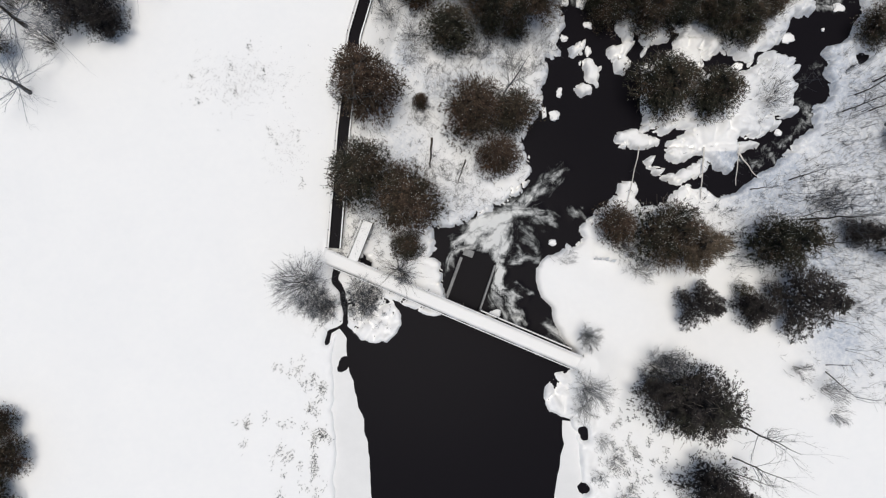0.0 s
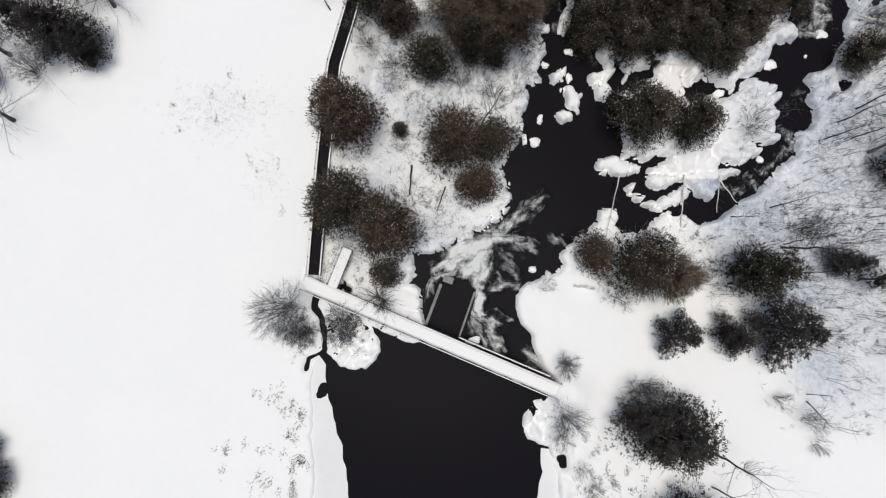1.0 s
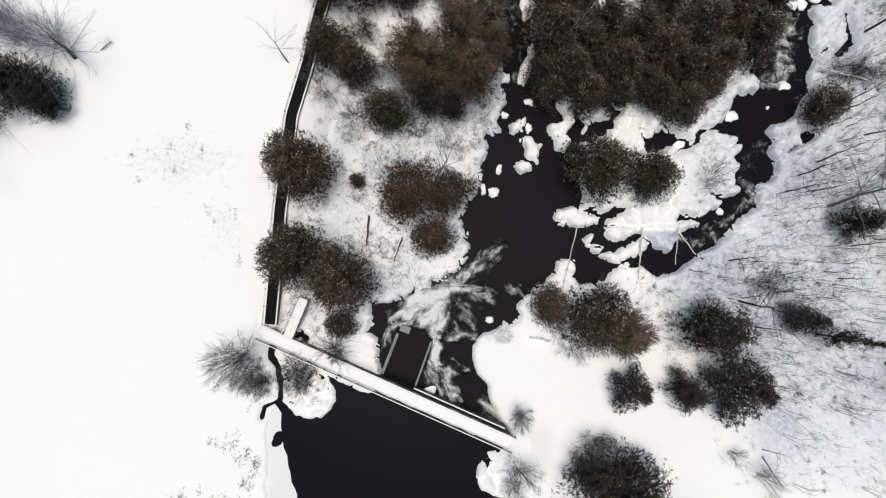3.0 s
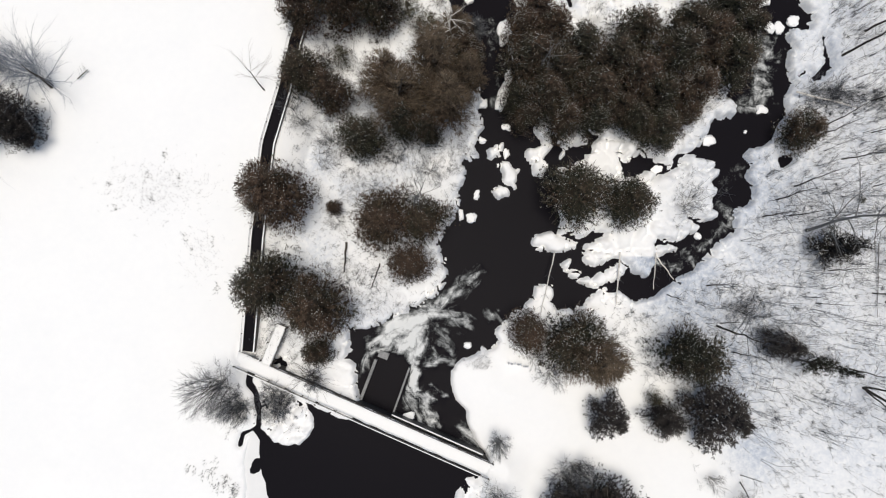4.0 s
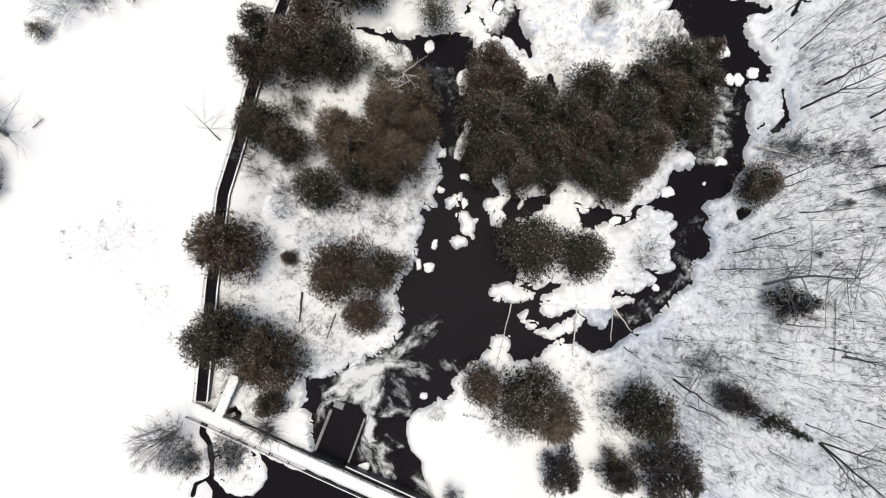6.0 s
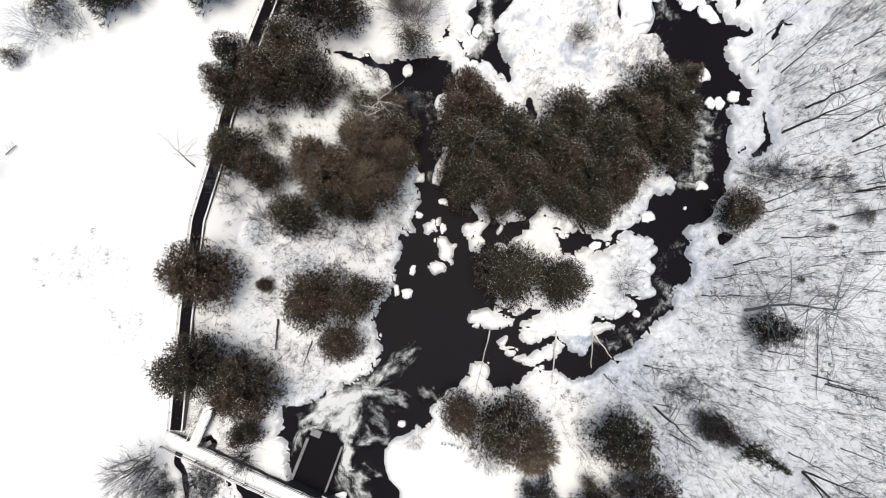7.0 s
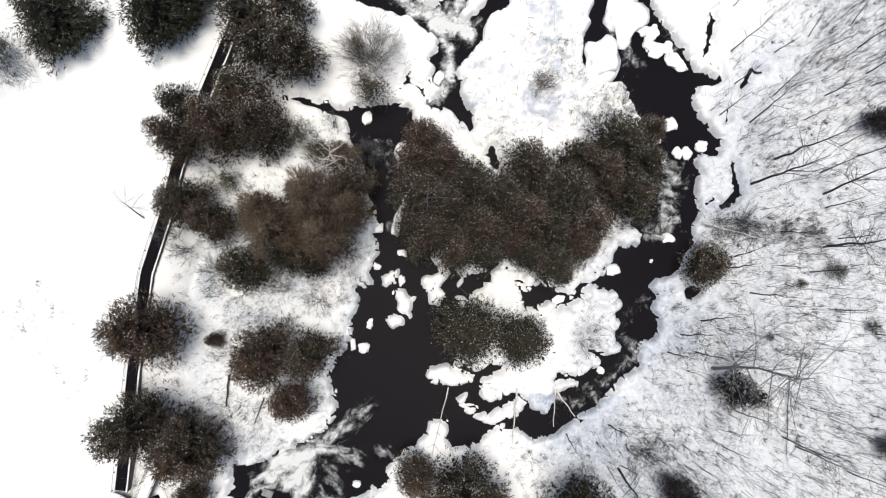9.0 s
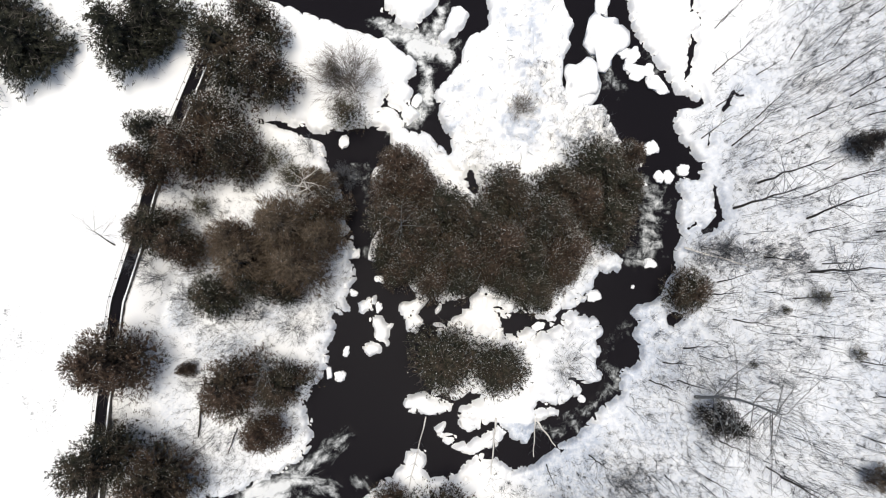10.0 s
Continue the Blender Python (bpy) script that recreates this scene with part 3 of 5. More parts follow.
FOAM_FALLS = [
    (-10.69, -14.67, -8.05, -13.43, 0.91, 0.94), (-8.72, -13.11, -5.08, -11.38, 1.49, 1.19),
    (-5.08, -11.52, -2.42, -11, 1.3, 0.9), (-5.43, -10.59, -4.1, -10.03, 1.04, 0.67),
    (-5.72, -13.26, -7.22, -14.94, 1.37, 1.16), (-5.23, -14.05, -5.98, -16.71, 0.98, 1.12),
    (-6.11, -17.04, -6.59, -20.03, 0.55, 0.88), (-5.57, -17.7, -5.52, -20.01, 0.81, 1.02),
    (-5.92, -20.02, -4.1, -21.44, 0.72, 0.9), (-6.57, -20.82, -4.86, -23.62, 0.98, 0.67),
    (-4.23, -21.64, -3.06, -23.92, 0.65, 0.75), (-11, -15.81, -11.68, -18.27, 0.65, 0.65),
    (-2.62, -11.07, -0.19, -12.1, 1.17, 0.63), (-3.76, -10.36, -1.29, -10.72, 0.91, 0.61),
    (-3.38, -13.22, -1.21, -15.3, 0.65, 0.63), (-3.98, -16.81, -1.19, -16.3, 0.65, 0.67),
    (-3.68, -15.01, -2.93, -16.13, 0.59, 0.64), (-3.4, -19.51, -2.18, -21.01, 0.49, 0.69),
    (-0.19, -24.85, 1.63, -26.46, 1.04, 0.63), (3.3, -11, 4.8, -12.2, 0.66, 0.51), (-2.77, -10.14, -0.46, -7.77, 1.1, 0.66),
    (-0.46, -7.77, 1.85, -6.06, 0.7, 0.56), (-8.03, -14.49, -6.54, -15.53, 0.8, 0.95),
    (-10.14, -15.46, -8.69, -14.77, 0.7, 0.8)
]
FOAM_EAST = [
    (22.8, -4.3, 25.9, -4.9, 0.66, 0.47), (25.8, -3.7, 27.9, -4.9, 0.66, 0.52), (27.8, -3.1, 30, -1.6, 0.92, 0.53),
    (29.5, -0.9, 31.7, 0.3, 0.92, 0.57), (30.5, 1.8, 31.8, 0.8, 0.53, 0.61), (29.7, 2.8, 31.9, 0.6, 0.79, 0.47),
    (34.2, 22.9, 36.3, 21, 1.32, 0.67), (35.4, 20, 35.2, 15.3, 1.45, 0.64), (33.1, 14.7, 34.8, 14.1, 0.92, 0.63),
    (3.3, 14.6, 4.5, 14.6, 0.92, 0.41), (2.6, 20.6, 2.7, 24.5, 0.59, 0.37), (30.7, 4.5, 32.3, 7.2, 0.92, 0.29),
    (2.8, 17.9, 3.9, 16.6, 0.92, 0.32)
]
FOAM_NORTH = [
    (3.14, 40.99, 9.46, 40.13, 0.8, 0.8), (4.83, 40.01, 11.47, 39.16, 1.1, 1), (7.85, 38.72, 11.51, 37.8, 1.5, 1.25),
    (10.37, 42.91, 9.79, 40.14, 0.9, 0.9), (8.89, 37.05, 9.64, 34.02, 1.1, 0.85), (9.64, 34.02, 8.76, 30.64, 1, 0.9),
    (8.76, 30.64, 5.88, 28.69, 1.1, 0.85), (11.51, 37.8, 13.12, 39.21, 0.5, 0.6), (29.3, 37.26, 31.28, 34.6, 1.1, 0.6),
    (31.92, 40.73, 33.24, 37.36, 0.7, 0.6), (27.3, 39.58, 28.31, 37.57, 0.6, 0.6), (35.21, 38.43, 35.87, 36.08, 0.6, 0.5),
    (0.9, 23.4, 1.8, 22.5, 0.9, 0.5), (2.4, 24.1, 3.4, 22.2, 0.7, 0.45)
]
BIRCH_LOGS = [
    (10.4, -3.6, 8.8, -11, 0.08), (18, -3.5, 17.6, -9.5, 0.11), (22.3, -3, 22.3, -7.7, 0.09), (22.5, -3.7, 24.7, -6.5, 0.11)
]
DARK_LOGS = [
    (47.6, -2.0, 47.4, -10.4, 0.05), (-13.8, -2.9, -14, -6.3, 0.13), (-9.9, -5.3, -10.8, -8, 0.08), (-43.7, 14.7, -42.6, 15.8, 0.07)
]
BIRCH_TRUNK = [
    (38.35, 15.57, 45.12, 13.81, 0.13)
]
CHUTE_POOL = [
    (-10.14, -15.86), (-8.52, -16.36), (-8.34, -15.82), (-7.2, -16), (-6.18, -17.18), (-8.05, -23.22), (-11.87, -21.77), (-10.75, -18.45)
]
CHUTE_WALLS = [
    (-10.25, -16.5, -11.95, -21.2, 0.34), (-6.3, -17.4, -8.1, -22.7, 0.22)
]


# ---------------------------------------------------------------- lie of the land
UX, UY = 0.9235, -0.3837          # along the footbridge
BRIDGE_S, BRIDGE_U0, BRIDGE_U1 = -24.98, -17.8, 14.4
POND_Z, DECK_Z = 1.55, 2.3


def bridge_point(u, s=0.0):
    """The place u metres along the bridge's line and s metres to its north."""
    return UX * u - UY * (BRIDGE_S + s), UY * u + UX * (BRIDGE_S + s)


def terrace(y):
    """How much higher than by the bridge the field and the flume lie, y metres to the north."""
    return 0.085 * np.clip(y + 15, 0, 38)


table = np.random.RandomState(7).rand(256, 256).astype(np.float32)


def vnoise(x, y, size, shift=0):
    """Smooth noise from -1 to 1 with bumps of the given size."""
    x, y = x / size + 17.3 * shift + 900, y / size + 41.7 * shift + 900
    i, j = np.floor(x).astype(int), np.floor(y).astype(int)
    u, v = x - i, y - j
    u, v = u * u * (3 - 2 * u), v * v * (3 - 2 * v)
    a, b = table[i % 256, j % 256], table[(i + 1) % 256, j % 256]
    c, d = table[i % 256, (j + 1) % 256], table[(i + 1) % 256, (j + 1) % 256]
    return 2 * ((a * (1 - u) + b * u) * (1 - v) + (c * (1 - u) + d * u) * v) - 1


def pillows(x, y, size, shift=0):
    """Rounded humps parted by narrow creases, as snow lies on stones: 0 in the creases, 1 on top."""
    i, j = np.floor(x / size).astype(int), np.floor(y / size).astype(int)
    first, second = np.full(x.shape, 9.0, np.float32), np.full(x.shape, 9.0, np.float32)
    for a in (-1, 0, 1):
        for b in (-1, 0, 1):
            px = (i + a + table[(i + a + 31 * shift) % 256, (j + b) % 256]) * size
            py = (j + b + table[(i + a) % 256, (j + b + 57 + shift) % 256]) * size
            d = np.hypot(x - px, y - py) / size
            second = np.minimum(second, np.maximum(first, d))
            first = np.minimum(first, d)
    return np.clip((second - first) / 0.55, 0, 1) ** 0.5


def rifts(x, y, size, shift, wide):
    """1 along the thin lines where two humps of snow meet, 0 elsewhere."""
    return np.clip(1 - pillows(x, y, size, shift) ** 2 * 0.55 * size / wide, 0, 1)


def outline(x, y, points):
    """Signed distance to a closed outline, negative inside."""
    best, inside = np.full(x.shape, 1e9, np.float32), np.zeros(x.shape, bool)
    for (x0, y0), (x1, y1) in zip(points, points[1:] + points[:1]):
        dx, dy = x1 - x0, y1 - y0
        t = np.clip(((x - x0) * dx + (y - y0) * dy) / max(dx * dx + dy * dy, 1e-6), 0, 1)
        best = np.minimum(best, (x - x0 - t * dx) ** 2 + (y - y0 - t * dy) ** 2)
        if y0 != y1:
            inside ^= ((y0 > y) != (y1 > y)) & (x < (y - y0) * dx / dy + x0)
    best = np.sqrt(best)
    return np.where(inside, -best, best)


def course(x, y, stations):
    """Signed distance to a run of water given by its middle line and half width."""
    best = np.full(x.shape, 1e9, np.float32)
    for (x0, y0, r0), (x1, y1, r1) in zip(stations, stations[1:]):
        dx, dy = x1 - x0, y1 - y0
        t = np.clip(((x - x0) * dx + (y - y0) * dy) / max(dx * dx + dy * dy, 1e-6), 0, 1)
        best = np.minimum(best, np.hypot(x - x0 - t * dx, y - y0 - t * dy) - r0 - t * (r1 - r0))
    return best


def spaced(lo, a, b, hi, step):
    """Close steps from a to b, wider ones out to lo and hi, and ever wider ones to the horizon."""
    middle = np.concatenate([np.arange(lo, a, 0.6), np.arange(a, b, step), np.arange(b, hi, 0.6)])
    far = np.cumsum(0.4 * 1.19 ** np.arange(1, 38))
    return np.concatenate([lo - far[::-1], middle, middle[-1] + far]).astype(np.float32)


STEP = 0.205
gx, gy = spaced(-64, -30, 47, 72, STEP), spaced(-53, -44, 45, 56, STEP)
GX, GY = np.meshgrid(gx, gy)
wx = GX + 0.24 * vnoise(GX, GY, 1.5, 1) + 0.10 * vnoise(GX, GY, 0.6, 2)
wy = GY + 0.24 * vnoise(GX, GY, 1.5, 3) + 0.10 * vnoise(GX, GY, 0.6, 4)
river = outline(wx, wy, LOWER_POOL_W + LOWER_POOL_E + RIGHT_CHANNEL)
river = np.minimum(river, outline(wx, wy, UPPER_POOL))
big_island = outline(wx, wy, BIG_ISLAND_W + BIG_ISLAND_E)
river = np.maximum(river, -big_island)
for run in (FEEDER, NORTH_SLOT, TREE_SLOT, NE_POOL, NE_CRACK, EAST_RAPIDS, EAST_RIM,
            EAST_NOTCH, SHORE_NOTCH, BRIDGE_NOTCH, BANK_CRACK, BANK_TWIST, BANK_HOLE, BANK_SPOT, ISLE_CRACK, ISLE_CREASE):
    river = np.minimum(river, course(wx, wy, run))
river = np.minimum(river, np.minimum(outline(wx, wy, NE_BASIN), outline(wx, wy, NORTH_WATER)))
for isle in (ISLE_CEDARS, ISLE_BLOCK, ISLE_HOOK, SLAB, ISLE_LOG, ISLE_CHIP, ISLE_STONE, ISLE_KNOB, NORTH_ISLE, NORTH_ROCK):
    river = np.maximum(river, 0.16 - outline(wx, wy, isle))
pond = outline(wx, wy, POND)
for run in (OUTLET, POND_HOLES, POND_HOLES_B):
    pond = np.minimum(pond, course(wx, wy, run))
north = (-UY) * GX + UX * GY - BRIDGE_S          # metres to the north of the bridge's middle line
humps = pillows(GX + 0.5 * vnoise(GX, GY, 1.6, 15), GY + 0.5 * vnoise(GX, GY, 1.6, 16), 2.5, 1)
calm = np.clip(1 - np.exp(-((GX - 3) ** 2 / 90 + (GY + 22) ** 2 / 60)) * 1.3, 0, 1)      # the drifted bank by the bridge is smooth
river = river + 0.36 * calm * (humps - 0.75) * (river > -1.2) * np.clip((river + 1.2) / 1.2, 0, 1)
knolls = pillows(GX + 0.4 * vnoise(GX, GY, 1.0, 11), GY + 0.4 * vnoise(GX, GY, 1.0, 12), 1.8, 4)
groove = calm * np.clip((0.45 - knolls) / 0.45, 0, 1)
river = np.where(river > 0, river - 1.2 * groove * np.exp(-np.clip(river, 0, 50) / 1.0) * (vnoise(GX, GY, 5.0, 13) > -0.5), river)
slabs = pillows(GX + 0.6 * vnoise(GX, GY, 1.4, 17), GY + 0.6 * vnoise(GX, GY, 1.4, 18), 3.6, 6)
rocky = np.clip((20 - GY) / 3, 0, 1) * np.exp(-np.clip(river, 0, 50) / 2.6) * np.clip((GY + 17) / 3, 0, 1) * (np.abs(GX - 4) < 24) * (np.minimum(outline(GX, GY, SLAB), outline(GX, GY, ISLE_LOG)) > 0.8)      # cracked slabs along the islands
river = np.where(river > 0, river - 2.2 * np.clip((0.40 - slabs) / 0.48, 0, 1) * rocky * calm * (vnoise(GX, GY, 6.0, 19) > -0.35), river)
shore = np.where(north > 0, river, pond)         # above 0 on land
south = 1 / (1 + np.exp(np.clip(north / 1.5, -30, 30)))
west = 1 / (1 + np.exp(np.clip((GX + 22.6 - 0.22 * np.clip(GY, -5, 40) - 2.2 * np.clip((GY + 13) / 10, 0, 1)) / (2.2 - 0.9 * np.clip((GY + 13) / 10, 0, 1)), -30, 30)))
level = np.where(north > 0, 0.0, POND_Z)
rise = 1 - np.exp(-np.clip(np.minimum(river, pond), 0, 60) / 7)
land = (1 - south) * (0.55 + 1.5 * rise) + south * (1.74 + 0.7 * rise)
land = np.maximum(land, west * (2.10 + terrace(GY) + 0.30 * rise))
span = UX * GX + UY * GY
ends = 1 / (1 + np.exp(np.clip((span - BRIDGE_U0 - 1.0) * 3.5, -30, 30))) + 1 / (1 + np.exp(np.clip((BRIDGE_U1 - 1.0 - span) * 3.5, -30, 30)))
near_end = np.clip(ends, 0, 1) * np.exp(-(north / 2.6) ** 2 - (np.clip(np.maximum(BRIDGE_U0 - span, span - BRIDGE_U1), 0, 99) / 3.5) ** 2)
land = land + np.clip(2.56 - land, 0, 9) * np.clip(1.25 * near_end, 0, 1)
land = land + 0.18 * vnoise(GX, GY, 7.0, 5) * rise + 0.06 * vnoise(GX, GY, 1.3, 6) * (1 - 0.8 * west)
isles = 1 / (1 + np.exp(np.clip(np.minimum(big_island, outline(wx, wy, ISLE_CEDARS)) / 0.5, -30, 30)))
tufts = pillows(GX + 0.3 * vnoise(GX, GY, 0.8, 41), GY + 0.3 * vnoise(GX, GY, 0.8, 42), 1.25, 8)
land = land + calm * (0.50 * humps + 0.34 * knolls + 0.16 * tufts) * (np.exp(-np.clip(shore, 0, 50) / 2.2) * (1 - west) + 1.0 * isles * np.exp(-np.clip(shore, 0, 50) / 8))
open_isle = isles * np.clip((GY - 24) / 4, 0, 1)
bent_x, bent_y = GX + 0.7 * vnoise(GX, GY, 1.7, 51), GY + 0.7 * vnoise(GX, GY, 1.7, 52)
crack = np.maximum(rifts(bent_x, bent_y, 2.6, 9, 0.30) * (vnoise(GX, GY, 1.5, 53) > 0.05), 0.6 * rifts(bent_x, bent_y, 1.5, 10, 0.26) * (vnoise(GX, GY, 1.1, 54) > 0.15))
crack = np.maximum(crack, 0.5 * rifts(bent_x, bent_y, 1.1, 12, 0.24) * (vnoise(GX, GY, 0.9, 55) > 0.0))
mounds = np.exp(-((GX + 20.5) ** 2 / 16 + (GY + 23.5) ** 2 / 8)) + np.exp(-((GX - 1.2) ** 2 / 5 + (GY + 31.5) ** 2 / 8))
land = land - mounds * (0.7 * (1 - knolls) + 0.5 * (1 - tufts))      # lumpy snow over brush by both ends of the bridge
land = land - 1.25 * crack * open_isle * np.clip(shore, 0, 1)
bed = course(GX, GY, [(x, y, 0.0) for x, y in FLUME])
land = np.minimum(land, 1.3 + terrace(GY) + 1.05 * np.clip((bed - 0.5) / 0.25, 0, 1) + 0.5 * np.clip(bed - 1.4, 0, 9))      # the snow lies below the flume's walls
GZ = np.where(shore > 0, level + (land - level) * (1 - np.exp(-np.clip(shore, 0, 60) / 0.13)), level + np.clip(1.4 * shore, -1.2, 0))


def ground_at(x, y):
    i = int(np.clip(np.searchsorted(gx, x), 1, len(gx) - 1))
    j = int(np.clip(np.searchsorted(gy, y), 1, len(gy) - 1))
    return float(GZ[j, i])


def shore_at(x, y):
    i = int(np.clip(np.searchsorted(gx, x), 1, len(gx) - 1))
    j = int(np.clip(np.searchsorted(gy, y), 1, len(gy) - 1))
    return float(shore[j, i])


def sheet(name, keep=None, z=None, smooth=True):
    """The land's grid, or the cells of it that are kept, as one mesh; also the numbers of the vertices."""
    rows, cols = GX.shape
    n = np.arange(rows * cols, dtype=np.int32).reshape(rows, cols)
    quads = np.stack([n[:-1, :-1], n[:-1, 1:], n[1:, 1:], n[1:, :-1]], -1)
    quads = quads.reshape(-1, 4) if keep is None else quads[keep[:-1, :-1] | keep[1:, 1:] | keep[1:, :-1] | keep[:-1, 1:]]
    used = np.unique(quads)
    place = np.zeros(rows * cols, np.int32)
    place[used] = np.arange(len(used))
    verts = np.stack([GX, GY, GZ if z is None else z], -1).reshape(-1, 3)[used]
    return raw(name, verts, place[quads], smooth), used


me, _ = sheet("ground")
# how strongly the shade of wood and west bank is painted into the snow
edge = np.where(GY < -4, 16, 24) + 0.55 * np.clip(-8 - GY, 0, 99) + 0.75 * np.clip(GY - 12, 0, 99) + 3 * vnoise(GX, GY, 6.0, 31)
shade_mottle = np.clip((GX - edge) / 7, 0, 1) * np.clip((GY + 34) / 8, 0, 1) * (0.75 + 0.25 * vnoise(GX, GY, 3.0, 32)) * (1.3 - 0.5 * np.clip((GX - 28) / 14, 0, 1))
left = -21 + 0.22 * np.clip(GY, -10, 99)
shade_mottle = np.maximum(shade_mottle, np.clip((GX - left) / 2, 0, 1) * (GX < 3) * np.clip((GY + 17) / 3, 0, 1) * np.clip((24 - GY) / 3, 0, 1) * 0.85 * np.clip(0.55 + 0.6 * vnoise(GX, GY, 3.5, 33), 0, 1))
shade_mottle = shade_mottle * (1 - np.exp(-((GX + 5) ** 2 / 20 + (GY + 8) ** 2 / 14)))
# grey shading of the lumpy island snow, painted in as noise patches
shade_mottle = np.maximum(shade_mottle, open_isle * np.clip(0.25 + 0.7 * vnoise(GX, GY, 2.2, 34) + 0.8 * vnoise(GX, GY, 0.8, 35), 0, 1))
me.attributes.new("shade_mottle", "FLOAT", "POINT").data.foreach_set("value", shade_mottle.astype(np.float32).ravel())
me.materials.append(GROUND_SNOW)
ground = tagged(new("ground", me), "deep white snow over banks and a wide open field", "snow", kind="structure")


def nearest_flow(x, y, runs):
    """How much white water there is, and where along and across the current a place lies."""
    foam, along, across = np.zeros(len(x)), x * 0.35, y * 0.35
    ox, oy = x + 0.25 * vnoise(x, y, 2.2, 25), y + 0.25 * vnoise(x, y, 2.2, 26)
    x, y = x + 0.55 * vnoise(x, y, 1.3, 21) + 0.28 * vnoise(x, y, 0.45, 22), y + 0.55 * vnoise(x, y, 1.3, 23) + 0.28 * vnoise(x, y, 0.45, 24)
    for x0, y0, x1, y1, r, strong in runs:
        long, wide = (0.30, 0.95) if x0 < 6 and y0 < 0 else (0.95, 0.8)      # drawn-out veils at the falls, broken water elsewhere
        dx, dy = x1 - x0, y1 - y0
        n = max(math.hypot(dx, dy), 1e-3)
        t = np.clip(((x - x0) * dx + (y - y0) * dy) / (n * n), 0, 1)
        d = np.hypot(x - x0 - t * dx, y - y0 - t * dy)
        f = strong * np.exp(-1.1 * (d / r) ** 2)
        win = f > foam
        foam = np.where(win, f, foam)
        a, c = ((ox - x0) * dx + (oy - y0) * dy) / n, ((oy - y0) * dx - (ox - x0) * dy) / n
        along, across = np.where(win, a * long, along), np.where(win, c * wide + 7 * x0, across)
    foam = foam * np.clip(outline(ox, oy, CHUTE_POOL) / 0.25, 0, 1)      # the chute holds still water
    return foam, along, across


def water(name, keep, z, label):
    me, used = sheet(name, keep, np.full(GX.shape, z))
    x, y = GX.ravel()[used], GY.ravel()[used]
    foam, along, across = nearest_flow(x, y, FOAM_FALLS + FOAM_EAST + FOAM_NORTH)
    co = np.stack([x, y, z + foam * (0.10 + 0.10 * vnoise(x, y, 0.6, 9) + 0.08 * vnoise(x, y, 0.3, 8))], -1)
    me.vertices.foreach_set("co", co.astype(np.float32).ravel())
    me.attributes.new("foam", "FLOAT", "POINT").data.foreach_set("value", foam.astype(np.float32))
    vec = np.stack([along, across, 0 * along], -1).astype(np.float32)
    me.attributes.new("flow", "FLOAT_VECTOR", "POINT").data.foreach_set("vector", vec.ravel())
    me.materials.append(WATER)
    return tagged(new(name, me), label, "water", kind="structure")


seen = (np.abs(GX) < 90) & (np.abs(GY) < 75)
water("water", (river < 0.7) & (north > 0) & seen, 0.0, "dark brown river water with white rapids between snowy banks")
water("pond_water", (pond < 0.7) & (north < 0) & (GY > -70) & seen, POND_Z, "still black pond water above the dam")


def ice_sheet(points, label):
    """A thin snowed-over shelf of ice along the pond's shore."""
    bm = bmesh.new()
    loop = []
    for (x0, y0), (x1, y1) in zip(points, points[1:] + points[:1]):
        n = max(1, int(math.hypot(x1 - x0, y1 - y0) / 0.5))
        for k in range(n):
            x, y = x0 + (x1 - x0) * k / n, y0 + (y1 - y0) * k / n
            w = noise.noise((x * 0.7, y * 0.7, 3.0)) * 0.25
            loop.append(bm.verts.new((x + w, y + w, POND_Z + 0.05)))
    face = bm.faces.new(loop)
    up = bmesh.ops.extrude_face_region(bm, geom=[face])
    for v in up["geom"]:
        if isinstance(v, bmesh.types.BMVert):
            v.co.z -= 0.12
    bmesh.ops.triangulate(bm, faces=bm.faces[:])
    bmesh.ops.recalc_face_normals(bm, faces=bm.faces[:])
    me = bpy.data.meshes.new("ice_shelf")
    bm.to_mesh(me)
    bm.free()
    me.materials.append(ICE)
    return thing("ice_shelf", label, "ice", kind="structure", data=me)


ice_sheet(ICE_WEST, "pale grey shelf of snow-dusted ice along the pond shore")
ice_sheet(ICE_EAST, "narrow pale shelf of ice at the pond's shrubby shore")


# ---------------------------------------------------------------- stones under snow
def boulder(x, y, a, b, turn, seed):
    """A stone in the stream with a rounded cap of snow."""
    high = min(0.25 + 0.35 * min(a, b), 0.9)
    base = 0.0
    t = thing("snowy_boulder", "rounded boulder in the river under a thick cap of snow", "boulder", (x, y, base), "boulders in the stream")
    t.rotation_euler.z = radians(-turn)

    def lump(zlo, zhi, grow, seed):
        bm = bmesh.new()
        bmesh.ops.create_icosphere(bm, subdivisions=3, radius=1)
        for v in bm.verts:
            n = Vector(v.co)
            w = 1 + 0.62 * noise.noise(n * 1.25 + Vector((seed, 0, 0))) + 0.24 * noise.noise(n * 2.8 + Vector((0, seed, 0)))
            z = math.copysign(abs(n.z) ** 0.6, n.z)
            v.co = (n.x * a * grow * w * 1.08, n.y * b * grow * w * 1.08, zlo + (zhi - zlo) * (0.5 + 0.5 * z))
        for f in bm.faces:
            f.smooth = True
        return bm

    part("stone", lump(-0.5, 0.22, 0.95, seed), STONE, t, "dark wet stone")
    part("snow_cap", lump(0.06, high, 1.0, seed), SNOW_CAP, t, "smooth white snow cap")
    return t


STONE = grained("wet_stone", [(0.3, (0.03, 0.028, 0.026)), (0.7, (0.10, 0.09, 0.085))], 4.0, 0.35, 0.5, 0.05)
for k, (x, y, a, b, turn) in enumerate(BOULDERS_A + BOULDERS_B + BOULDERS_C):
    boulder(x, y, a, b, turn, 3.1 * k)


